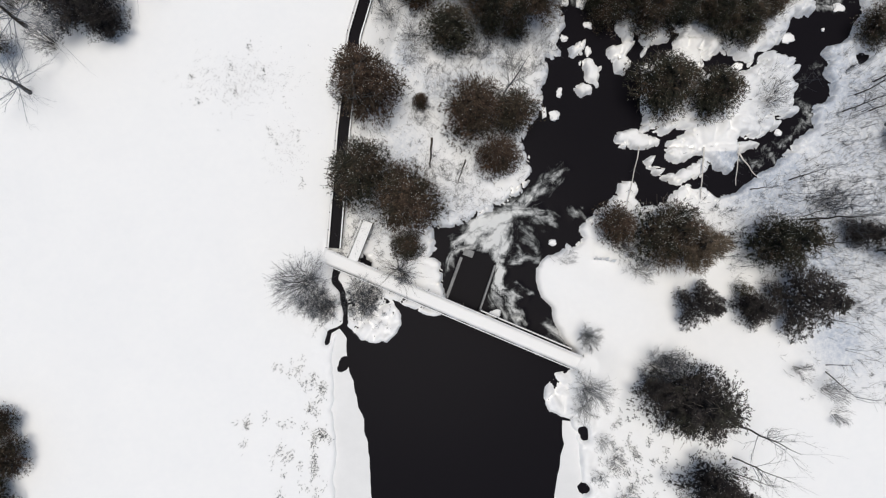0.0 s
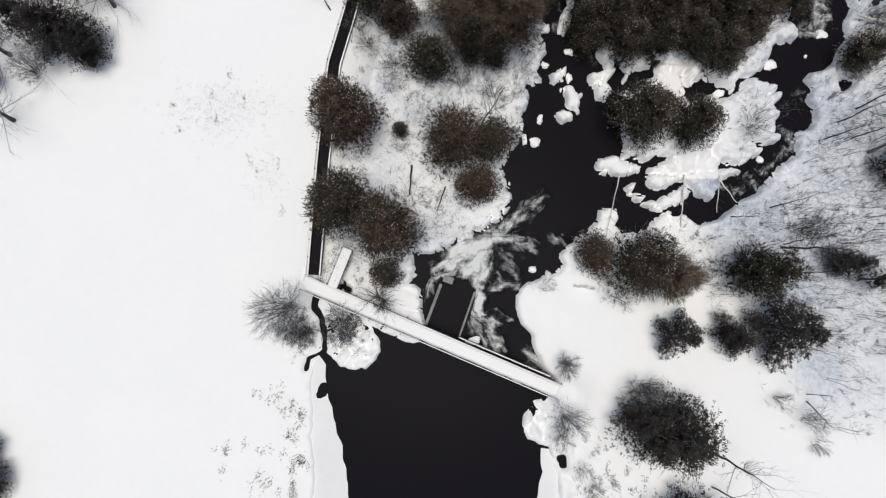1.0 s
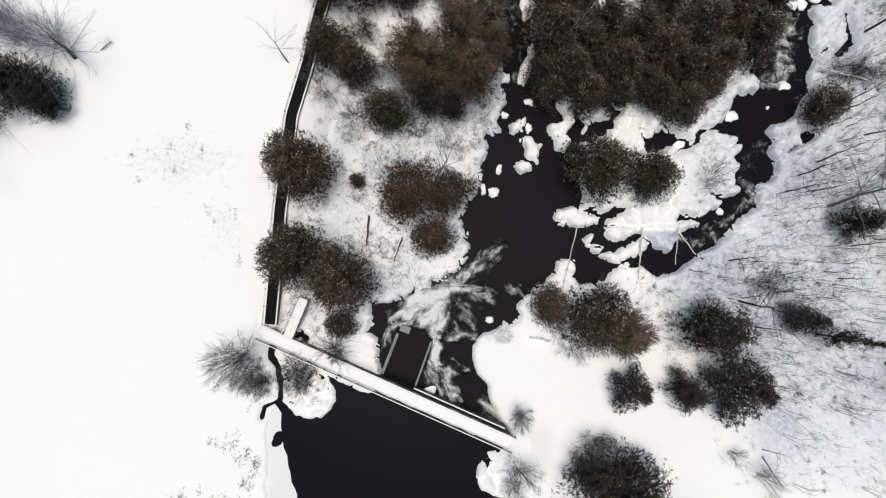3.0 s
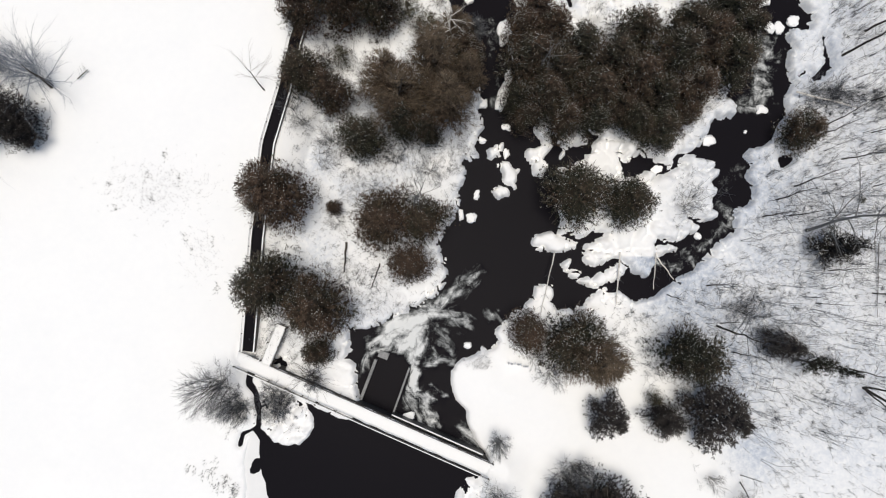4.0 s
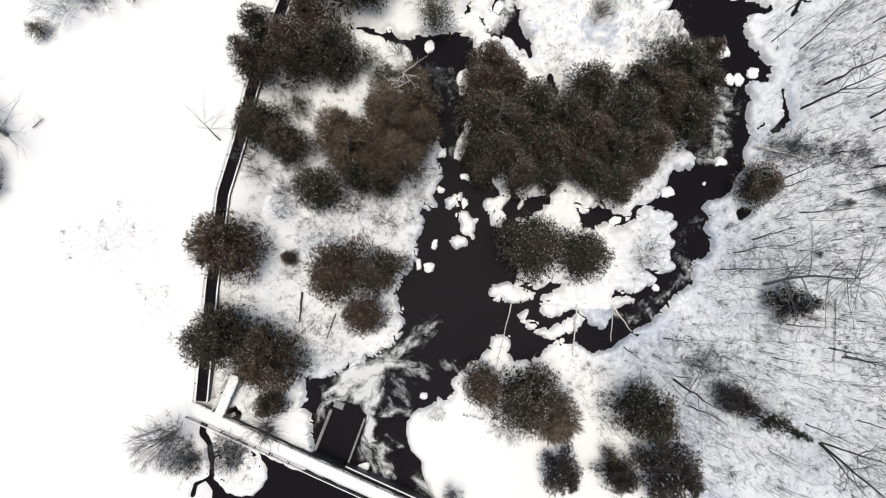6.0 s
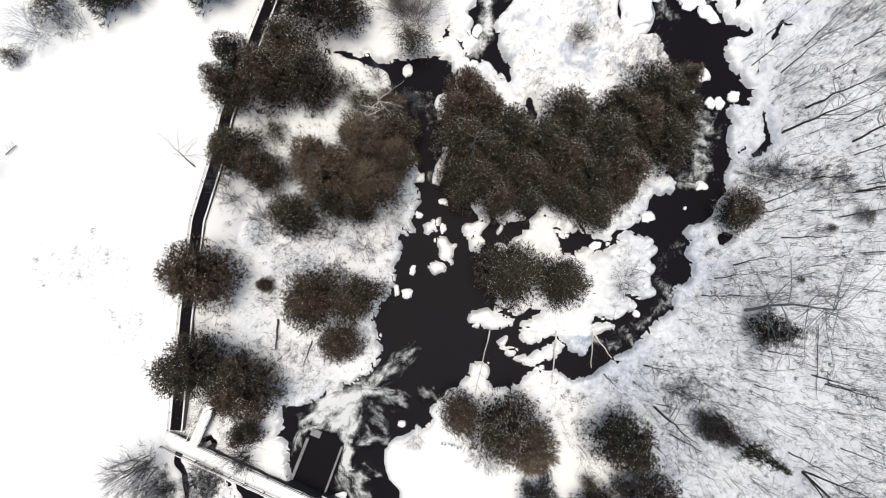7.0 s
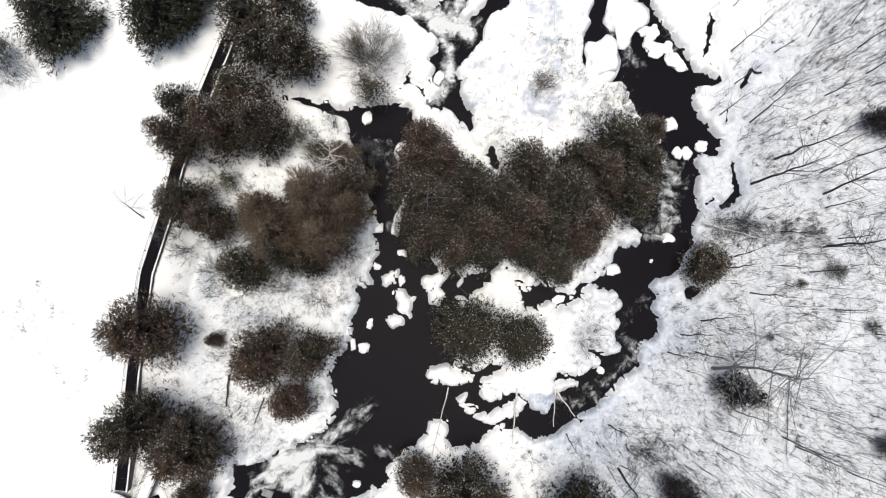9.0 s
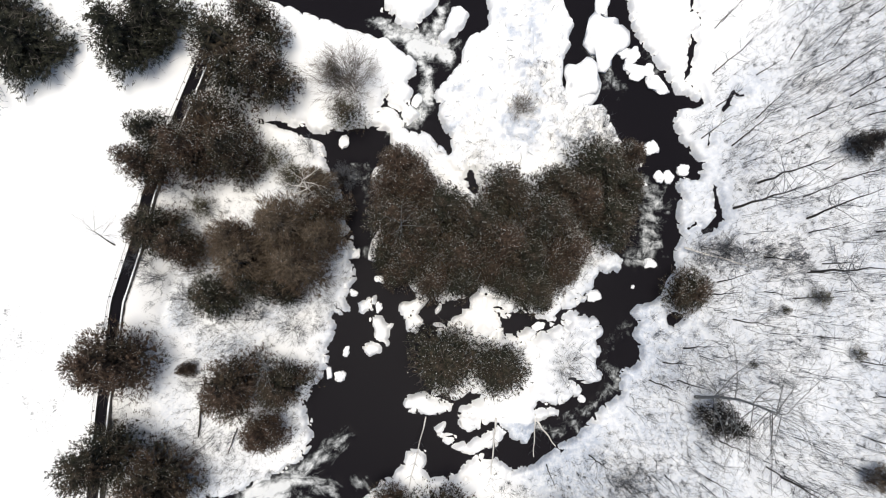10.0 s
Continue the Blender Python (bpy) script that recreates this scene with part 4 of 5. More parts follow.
# ---------------------------------------------------------------- footbridge, dam and flume
def run_box(name, u0, u1, s, z, wide, high, mat, parent, label="", bevel=0.01, rough=0.0):
    """A beam along the bridge from u0 to u1, s metres north of its middle, its underside at z."""
    n = max(1, int((u1 - u0) / 0.4)) if rough else 1
    bm = box((u1 - u0, wide, high), (0, 0, 0))
    if rough:
        bmesh.ops.subdivide_edges(bm, edges=[e for e in bm.edges if abs(e.verts[0].co.x - e.verts[1].co.x) > 0.5], cuts=n, use_grid_fill=True)
        bmesh.ops.subdivide_edges(bm, edges=[e for e in bm.edges if abs(e.verts[0].co.y - e.verts[1].co.y) > wide * 0.5], cuts=3, use_grid_fill=True)
        for v in bm.verts:
            e = noise.noise(Vector((v.co.x * 0.8 + u0, v.co.y * 2, z)))
            if v.co.z > 0:
                v.co.z += rough * e - 0.08 * high * (abs(v.co.y) / wide * 2) ** 3
            v.co.y *= 1 + 0.12 * noise.noise(Vector((v.co.x * 0.9, u0, 5.0 + s)))
        bm.normal_update()
        for f in bm.faces:
            f.smooth = f.normal.z > 0.8
    x, y = bridge_point((u0 + u1) / 2, s)
    bmesh.ops.transform(bm, matrix=Matrix.Translation((x, y, z + high / 2)) @ Matrix.Rotation(math.atan2(UY, UX), 4, "Z"), verts=bm.verts)
    return part(name, bm, mat, parent, label)


bridge = thing("footbridge", "long wooden footbridge with railings under a smooth layer of snow", "bridge")
MID = -0.12
for side in (-0.6, 0.6):
    run_box("beam", BRIDGE_U0, BRIDGE_U1, MID + side, DECK_Z - 0.42, 0.2, 0.30, WOOD, bridge)
run_box("deck", BRIDGE_U0, BRIDGE_U1, MID, DECK_Z - 0.11, 1.66, 0.08, WOOD, bridge, "snow-covered plank deck")
run_box("snow", BRIDGE_U0, BRIDGE_U1, MID, DECK_Z - 0.03, 1.6, 0.14, SNOW_CAP, bridge, "smooth white snow on the deck", rough=0.035)
for side, u0, u1 in ((0.86, -13.6, BRIDGE_U1 - 0.6), (-0.86, BRIDGE_U0 + 0.3, BRIDGE_U1 - 0.4)):
    count = int((u1 - u0) / 2.05)
    for k in range(count + 1):
        u = u0 + (u1 - u0) * k / count
        x, y = bridge_point(u, MID + side)
        post = part("post", box((0.10, 0.10, 1.10), (0, 0, 0), math.atan2(UY, UX), 0.012), WOOD, bridge)
        post.location = (x, y, DECK_Z + 0.42)
        foot_x, foot_y = bridge_point(u, MID + side * 1.32)
        brace = Tubes(4)
        brace.add([(foot_x, foot_y, DECK_Z - 0.06), (x, y, DECK_Z + 0.7)], [0.03, 0.03])
        part("brace", brace.mesh("brace"), WOOD, bridge)
        foot = Tubes(4)
        foot.add([(x, y, DECK_Z - 0.07), (foot_x, foot_y, DECK_Z - 0.07)], [0.045, 0.045])
        part("outrigger", foot.mesh("outrigger"), WOOD, bridge)
    rail = run_box("rail", u0 - 0.1, u1 + 0.1, MID + side, DECK_Z + 0.95, 0.11, 0.05, WOOD, bridge)
    run_box("rail", u0 - 0.1, u1 + 0.1, MID + side, DECK_Z + 0.45, 0.05, 0.10, WOOD, bridge)
    run_box("rail_snow", u0 - 0.1, u1 + 0.1, MID + side, DECK_Z + 1.0, 0.09, 0.07, SNOW_CAP, rail, "line of snow on the rail", rough=0.02)

DARK_CONCRETE = grained("soaked_concrete", [(0.3, (0.02, 0.02, 0.021)), (0.7, (0.07, 0.07, 0.07))], 3.0, 0.5, 0.3, 0.02)
dam = thing("dam", "low concrete dam wall under the footbridge, edged with snow", "dam")
run_box("wall", -13.0, 13.8, 0.25, -1.2, 0.9, 2.95, DARK_CONCRETE, dam, "dark wet concrete wall")
run_box("wall", -11.4, -3.4, 1.05, -1.2, 0.22, 2.5, DARK_CONCRETE, dam, "lower concrete ledge")
run_box("snow", -11.3, -3.5, 1.05, 1.3, 0.24, 0.12, SNOW_CAP, dam, "snow on the ledge", rough=0.03)
run_box("wall", 1.1, 12.6, 1.02, -1.2, 0.14, 3.1, DARK_CONCRETE, dam, "lower concrete ledge")
run_box("snow", 1.1, 12.5, 1.02, 1.9, 0.16, 0.10, SNOW_CAP, dam, "snow on the ledge", rough=0.03)

FROSTED = grained("frosted_concrete", [(0.3, (0.10, 0.102, 0.105)), (0.7, (0.36, 0.365, 0.37))], 4.0, 0.7, 0.3, 0.02)
chute = thing("sluice_chute", "concrete sluice chute full of still black water below the dam", "sluice")
for k, (x0, y0, x1, y1, r) in enumerate(CHUTE_WALLS):
    n = math.hypot(x1 - x0, y1 - y0)
    bm = box((n, r, 1.5), ((x0 + x1) / 2, (y0 + y1) / 2, -0.05), math.atan2(y1 - y0, x1 - x0), 0.02)
    part("side_wall", bm, FROSTED, chute, "frosted concrete side wall")
part("apron", box((1.2, 0.8, 1.2), (-9.4, -16.0, -0.2), radians(-20), 0.03), FROSTED, chute, "iced concrete block at the chute's head")


def along(points, step):
    """Evenly spaced places along a line of corners, with the direction there."""
    out, carry = [], 0.0
    for (x0, y0), (x1, y1) in zip(points, points[1:]):
        n = math.hypot(x1 - x0, y1 - y0)
        while carry < n:
            out.append((x0 + (x1 - x0) * carry / n, y0 + (y1 - y0) * carry / n, math.atan2(y1 - y0, x1 - x0)))
            carry += step
        carry -= n
    return out


def strip(name, points, offset, z, wide, high, mat, parent, label="", rough=0.0):
    """A wall or beam that follows a line of corners."""
    bm, last = bmesh.new(), None
    for x, y, a in along(points, 0.6):
        nx, ny = -math.sin(a), math.cos(a)
        w = rough * noise.noise(Vector((x * 0.9, y * 0.9, offset)))
        ring = [bm.verts.new((x + nx * (offset + d * (wide + w)), y + ny * (offset + d * (wide + w)), z + h + float(terrace(y)))) for d, h in
                ((-0.5, 0), (-0.42, high + w), (0.42, high + w), (0.5, 0))]
        if last:
            for j in range(4):
                bm.faces.new((last[j], last[(j + 1) % 4], ring[(j + 1) % 4], ring[j]))
        else:
            bm.faces.new(ring)
        last = ring
    bm.faces.new(last[::-1])
    bmesh.ops.recalc_face_normals(bm, faces=bm.faces[:])
    return part(name, bm, mat, parent, label)


flume = thing("flume", "narrow open wooden flume with black water and snow-capped walls", "flume")
strip("floor", FLUME, 0.0, 0.9, 1.5, 0.1, WOOD, flume)
strip("channel_water", FLUME, 0.0, 2.15, 1.22, 0.03, WATER, flume, "black water in the channel")
for side in (-1, 1):
    wall = strip("side_wall", FLUME, side * 0.66, 0.9, 0.09, 1.55, WOOD, flume)
    strip("wall_snow", FLUME, side * 0.68, 2.45, 0.16, 0.07, SNOW_CAP, wall, "snow on the wall", rough=0.04)
railing = thing("railing", "low wooden handrail beside the flume with snow on it", "railing")
rail = strip("rail", FLUME, 0.88, 2.72, 0.08, 0.06, WOOD, railing)
strip("rail_snow", FLUME, 0.88, 2.78, 0.10, 0.05, SNOW_CAP, rail, "snow on the rail")
for x, y, a in along(FLUME, 2.0):
    px, py = x - math.sin(a) * 0.88, y + math.cos(a) * 0.88
    z = ground_at(px, py)
    top = 2.80 + float(terrace(y))
    p = part("post", box((0.09, 0.09, top - z + 0.3), (0, 0, 0), a, 0.01), WOOD, railing)
    p.location = (px, py, (z - 0.3 + top) / 2)

landing = thing("landing", "short snow-covered side platform between bridge and flume", "platform")
bm = box((1.25, 4.8, 0.12), (0, 0, 0), 0, 0.01)
part("deck", bm, WOOD, landing)
bm = box((1.15, 4.7, 0.22), (0, 0, 0.15), 0, 0.07)
part("snow", bm, SNOW_CAP, landing, "smooth snow on the platform")
landing.location, landing.rotation_euler = (-21.8, -14.75, 2.2), (0, 0, radians(-21))
for sx in (-0.5, 0.5):
    for sy in (-2.1, 2.1):
        part("leg", box((0.14, 0.14, 2.2), (sx, sy, -1.1)), WOOD, landing)
for sx in (-0.68, 0.62):
    rail = part("rail", box((0.07, 4.6, 0.06), (sx, 0.0, 0.95)), WOOD, landing)
    part("rail_snow", box((0.08, 4.6, 0.06), (sx, 0.0, 1.01), 0, 0.02), SNOW_CAP, rail, "snow on the rail")
    for sy in (-2.2, 0.0, 2.2):
        part("post", box((0.08, 0.08, 1.0), (sx, sy, 0.46)), WOOD, landing)


# ---------------------------------------------------------------- trees
def crown_mesh(name, seed, high=10.0, wide=3.3, boughs=100, leaves=130, leaf=(0.09, 0.22, 0.08), top=0.55, low=0.05, rise=0.12, core=1500, ragged=1.0, fan=0.30, inner=0.22, tuft=5):
    """A crown of boughs that reach out from the stem, each a fan of small leaves, as one mesh; also the spots where snow can lie."""
    rng = np.random.RandomState(seed)
    u = np.clip(rng.beta(1.15, 1.55, boughs), 0.02, 0.97)
    th = np.arange(boughs) * 2.39996 + rng.randn(boughs) * 0.35
    lumps = 1 + ragged * (0.11 * np.sin(2 * th + seed) + 0.08 * np.sin(3 * th + 6 * u + 2 * seed) + 0.10 * rng.randn(boughs))
    reach = np.maximum(wide * (1 - u) ** top * np.minimum(1, (u + 0.2) / 0.25) * lumps, 0.5)
    n = np.maximum((leaves / tuft * (0.35 + 0.65 * reach / wide)).astype(int), 4)
    k = np.repeat(np.arange(boughs), n)
    m = len(k)
    f = inner + (1 - inner) * rng.rand(m) ** 0.7
    ahead = np.stack([np.cos(th), np.sin(th)], -1)[k]
    across = np.stack([-ahead[:, 1], ahead[:, 0]], -1)
    lateral = np.clip(rng.randn(m), -1.8, 1.8) * (0.10 + fan * reach[k] * f * (1.12 - f) ** 0.5)
    arch = (rise + 0.10 * rng.randn(boughs))[k]
    r = reach[k]
    c = np.empty((m, 3))
    c[:, :2] = ahead * (r * f)[:, None] + across * lateral[:, None] + rng.randn(m, 2) * 0.05
    c[:, 2] = high * (low + (1 - low) * u[k]) + r * f * arch * (1.6 - f) - 0.22 * np.abs(lateral) + rng.randn(m) * 0.07
    spots, fs, ks = c, f, k
    c = np.repeat(c, tuft, 0) + rng.randn(m * tuft, 3) * np.array([0.085, 0.085, 0.05])
    ahead, across, lateral = np.repeat(ahead, tuft, 0), np.repeat(across, tuft, 0), np.repeat(lateral, tuft)
    m = m * tuft
    out = np.empty((m, 3))
    out[:, :2] = ahead + across * (0.55 * np.sign(lateral) + 0.5 * rng.randn(m))[:, None]
    out[:, 2] = 0.15 + rise + 0.45 * rng.randn(m)
    out /= np.linalg.norm(out, axis=1, keepdims=True)
    long = (leaf[0] + (leaf[1] - leaf[0]) * rng.rand(m))[:, None]
    side = np.cross(out, rng.randn(m, 3) * 0.7 + np.array([0, 0, 1.0]))
    side /= np.maximum(np.linalg.norm(side, axis=1, keepdims=True), 1e-6)
    w = leaf[2] * (0.55 + 0.9 * rng.rand(m))[:, None]
    v = np.stack([c + side * w / 2, c + out * long, c - side * w / 2], 1).reshape(-1, 3)
    if core:                                      # the close-set inner leaves that hide the ground
        pick = rng.permutation(m)[:core]
        deep = c[pick] * np.stack([0.30 + 0.52 * rng.rand(core)] * 2 + [np.full(core, 0.9)], -1)
        a = rng.rand(core) * 2 * np.pi
        d = np.stack([np.cos(a), np.sin(a), rng.randn(core) * 0.6], -1) * (0.22 + 0.2 * rng.rand(core))[:, None]
        e = np.stack([-np.sin(a), np.cos(a), rng.randn(core) * 0.6], -1) * 0.15
        v = np.concatenate([v, np.stack([deep + e, deep + d, deep - e], 1).reshape(-1, 3)])
    faces = np.arange(len(v)).reshape(-1, 3)
    lee = 0.35 + 0.65 * (np.sin(th) > -0.2 + 0.7 * np.sin(5 * u + seed))      # snow stays longest on the shaded side
    tips = spots[(fs > 0.5) & (rng.rand(len(fs)) < (lee * (0.5 + rng.rand(boughs)))[ks])] + np.array([0, 0, 0.12])
    tips = np.repeat(tips, 3, 0) + rng.randn(3 * len(tips), 3) * np.array([0.09, 0.09, 0.02])
    return raw(name, v, faces), tips


def snow_specks(name, spots, seed, count, size=0.033):
    """Small flattened clots of snow on the outer sprays."""
    rng = np.random.RandomState(seed)
    spots = spots[rng.permutation(len(spots))[:count]]
    v, f = [], []
    for x, y, z in spots:
        r = size * (0.4 + 1.3 * rng.rand() ** 2)
        k = len(v)
        a = rng.rand() * 6.28
        v += [(x + r * math.cos(a + q * 2.1), y + r * math.sin(a + q * 2.1), z) for q in range(3)] + [(x, y, z + 0.5 * r)]
        f += [(k, k + 1, k + 3), (k + 1, k + 2, k + 3), (k + 2, k, k + 3)]
    return raw(name, v, f)


def twig_mesh(name, seed, count=130, high=10.0, wide=3.4):
    """Bare twigs that stick out among the leaves."""
    rng = random.Random(seed)
    t = Tubes(3)
    for k in range(count):
        u, a = rng.betavariate(1.3, 1.8), rng.uniform(0, 6.28)
        q = wide * (1 - u) ** 0.58 * rng.uniform(0.75, 1.02)
        p = Vector((q * math.cos(a), q * math.sin(a), high * (0.1 + 0.9 * u)))
        d = Vector((math.cos(a) + rng.uniform(-0.8, 0.8), math.sin(a) + rng.uniform(-0.8, 0.8), rng.uniform(0, 1))).normalized()
        t.add([p - d * 0.3, p + d * rng.uniform(0.4, 0.8)], [0.015, 0.005])
    return t.mesh(name)


def trunk_mesh(name, high, radius, seed, limbs=10):
    rng = random.Random(seed)
    t = Tubes(6)
    pts = [(0.12 * rng.uniform(-1, 1) * k, 0.12 * rng.uniform(-1, 1) * k, high * k / 5) for k in range(6)]
    pts[0] = (0, 0, -0.4)
    t.add(pts, [radius * (1 - 0.17 * k) for k in range(6)])
    for k in range(limbs):
        z, a = high * rng.uniform(0.2, 0.85), rng.uniform(0, 6.28)
        n = 2.2 * (1 - z / high) + 0.5
        t.add([(0, 0, z), (0.5 * n * math.cos(a), 0.5 * n * math.sin(a), z + 0.1), (n * math.cos(a), n * math.sin(a), z + 0.5)], [0.06, 0.04, 0.015])
    return t.mesh(name)


KINDS = {}


def kind_of_tree(key, leaf_mat, seed, specks, clot=0.033, **shape):
    """Makes one tree's meshes, 10 m high and 3.5 m in radius, to be set out in sizes."""
    crown, tips = crown_mesh("crown", seed, **shape)
    KINDS[key] = (crown, snow_specks("snow_dusting", tips, seed, specks, clot) if specks else None, trunk_mesh("trunk", 9.0, 0.22, seed), leaf_mat, twig_mesh("twig_work", seed))


for s in range(5):
    kind_of_tree("cedar%d" % s, BROWNED, 11 + s, 380 + 130 * s, 0.024)
for s in range(5):
    kind_of_tree("fleck%d" % s, GREEN, 21 + s, 900 + 260 * s, 0.025)
kind_of_tree("olive0", OLIVE_LEAF, 27, 900, 0.025)
for s in range(3):
    kind_of_tree("brown%d" % s, BROWN_LEAF, 31 + s, 90, leaf=(0.30, 0.75, 0.04), tuft=4, boughs=110, leaves=100, rise=0.35, ragged=1.3, core=1200)
for s in range(3):
    kind_of_tree("shag%d" % s, DARK_LEAF, 101 + s, 220, 0.026, boughs=100, leaves=165, leaf=(0.09, 0.21, 0.085), core=1500, ragged=1.5, fan=0.27)
for s in range(2):
    kind_of_tree("open%d" % s, DARK_LEAF, 111 + s, 320, 0.028, boughs=90, leaves=150, leaf=(0.10, 0.23, 0.09), core=420, ragged=1.5, fan=0.19, inner=0.3, tuft=6)
for s in range(2):
    kind_of_tree("frost%d" % s, GREEN, 91 + s, 1900, 0.036)
for s in range(2):
    kind_of_tree("thin%d" % s, THIN_LEAF, 71 + s, 220, boughs=55, leaves=90, leaf=(0.14, 0.34, 0.06), core=160, ragged=1.7, fan=0.22)
for s in range(2):
    kind_of_tree("fir%d" % s, PINE_LEAF, 81 + s, 260, boughs=110, leaves=95, leaf=(0.18, 0.40, 0.075), top=0.8, rise=-0.12, fan=0.2)
for s in range(2):
    kind_of_tree("rime%d" % s, THIN_LEAF, 75 + s, 2400, 0.045, boughs=60, leaves=70, leaf=(0.14, 0.3, 0.06), core=100, ragged=1.8, fan=0.2)
kind_of_tree("spruce0", DARK_LEAF, 61, 1800, 0.045, boughs=120, leaves=80, leaf=(0.14, 0.32, 0.07), top=0.95, low=0.05, rise=-0.1, fan=0.13, ragged=0.7)
kind_of_tree("spire0", PINE_LEAF, 63, 120, boughs=80, leaves=80, leaf=(0.14, 0.32, 0.08), top=1.0, low=0.1, rise=-0.05, core=500, fan=0.2, ragged=2.0)


def plant(key, x, y, r, high, label, category, group, name, turn):
    crown, snow, trunk, mat, twigs = KINDS[key]
    z = ground_at(x, y)
    t = thing(name, label, category, (x, y, z - 0.05), group)
    t.rotation_euler = (0, 0, turn)
    t.scale = (r / 3.05, r / 3.05, high / 10)
    part("trunk", trunk, BARK, t)
    part("crown", crown, mat, t)
    part("twig_work", twigs, PALE_TWIG, t, "thin grey twigs")["kind"] = "stuff"
    if snow:
        part("snow_dusting", snow, SNOW_CAP, t, "specks of snow on the twigs")["kind"] = "stuff"
    return t


LABELS = {
    "open": "dark open-crowned evergreen with snow showing between its sprays",
    "shag": "dark shaggy evergreen with grey-brown foliage and snow beneath",
    "frost": "dark bushy cedar thickly flecked with snow",
    "thin": "sparse grey-green young cedar with snow showing through",
    "fleck": "bushy cedar, green and rust brown, flecked with snow",
    "olive": "bushy olive-green cedar overhanging the dark water",
    "rime": "small open evergreen whitened by snow on every twig",
    "spire": "slender mossy green spruce tapering to a point",
    "fir": "tall dark green fir with drooping branches in snow",
    "cedar": "bushy dark green cedar with browned tips and flecks of snow",
    "brown": "dense twiggy tree with brown winter foliage",
    "spruce": "small conical spruce with snow on every branch",
}
rng = random.Random(5)


def grove(rows, key, group, count, name):
    for x, y, r, high in rows:
        plant("%s%d" % (key, rng.randrange(count)), x, y, r, high, LABELS[key], "tree", group, name, rng.uniform(-0.6, 0.6))


grove([r for r in CEDARS_WEST if r[1] < 6 or 13 < r[1] < 16], "cedar", "cedars by the flume", 5, "cedar_tree")
grove([r for r in CEDARS_WEST if 6 <= r[1] <= 13 or r[1] >= 16], "fleck", "cedars by the flume", 5, "cedar_tree")
grove(CEDARS_ISLAND, "fleck", "cedars on the island", 5, "cedar_tree")
grove(CEDARS_SHORE, "fleck", "cedars on the island", 5, "cedar_tree")
grove([(21.5, 10.7, 2.3, 6), (24.6, 12.6, 2.0, 6)], "olive", "cedars on the island", 1, "cedar_tree")
grove(CEDARS_EAST, "fleck", "cedars by the pool", 5, "cedar_tree")
grove(BROWN, "brown", "brown trees", 3, "brown_tree")
grove(SPRUCES[1:], "spire", "evergreens on the east bank", 1, "spruce_tree")
grove(SPRUCES[:1], "shag", "evergreens on the east bank", 3, "evergreen_tree")
grove(PINES, "open", "", 2, "evergreen_tree")
grove(SNOWY_SPRUCE, "spruce", "", 1, "spruce_tree")
grove(LOWER[3:6], "shag", "evergreens at the field's edge", 3, "evergreen_tree")
grove(LOWER[:3], "shag", "evergreens by the pond", 3, "evergreen_tree")
grove(DARK_EAST[:1], "fleck", "evergreens on the east bank", 5, "evergreen_tree")
grove(DARK_EAST[1:], "shag", "evergreens on the east bank", 3, "evergreen_tree")
grove(LOWER[6:], "cedar", "cedars round the field", 5, "cedar_tree")
grove(TOP_EAST[:1], "shag", "evergreens on the east bank", 3, "evergreen_tree")
grove(TOP_EAST[1:], "brown", "brown trees", 3, "brown_tree")
grove(TOP, "frost", "cedars at the far end of the flume", 2, "cedar_tree")
grove([(-7.1, 24.2, 1.9, 4), (-5.8, 22.6, 1.3, 3)], "rime", "young cedars", 2, "young_cedar")
grove(FIRS, "fir", "firs at the field's far edge", 2, "fir_tree")
grove(THIN_A + THIN_B + THIN_C + THIN_D, "thin", "young cedars", 2, "young_cedar")


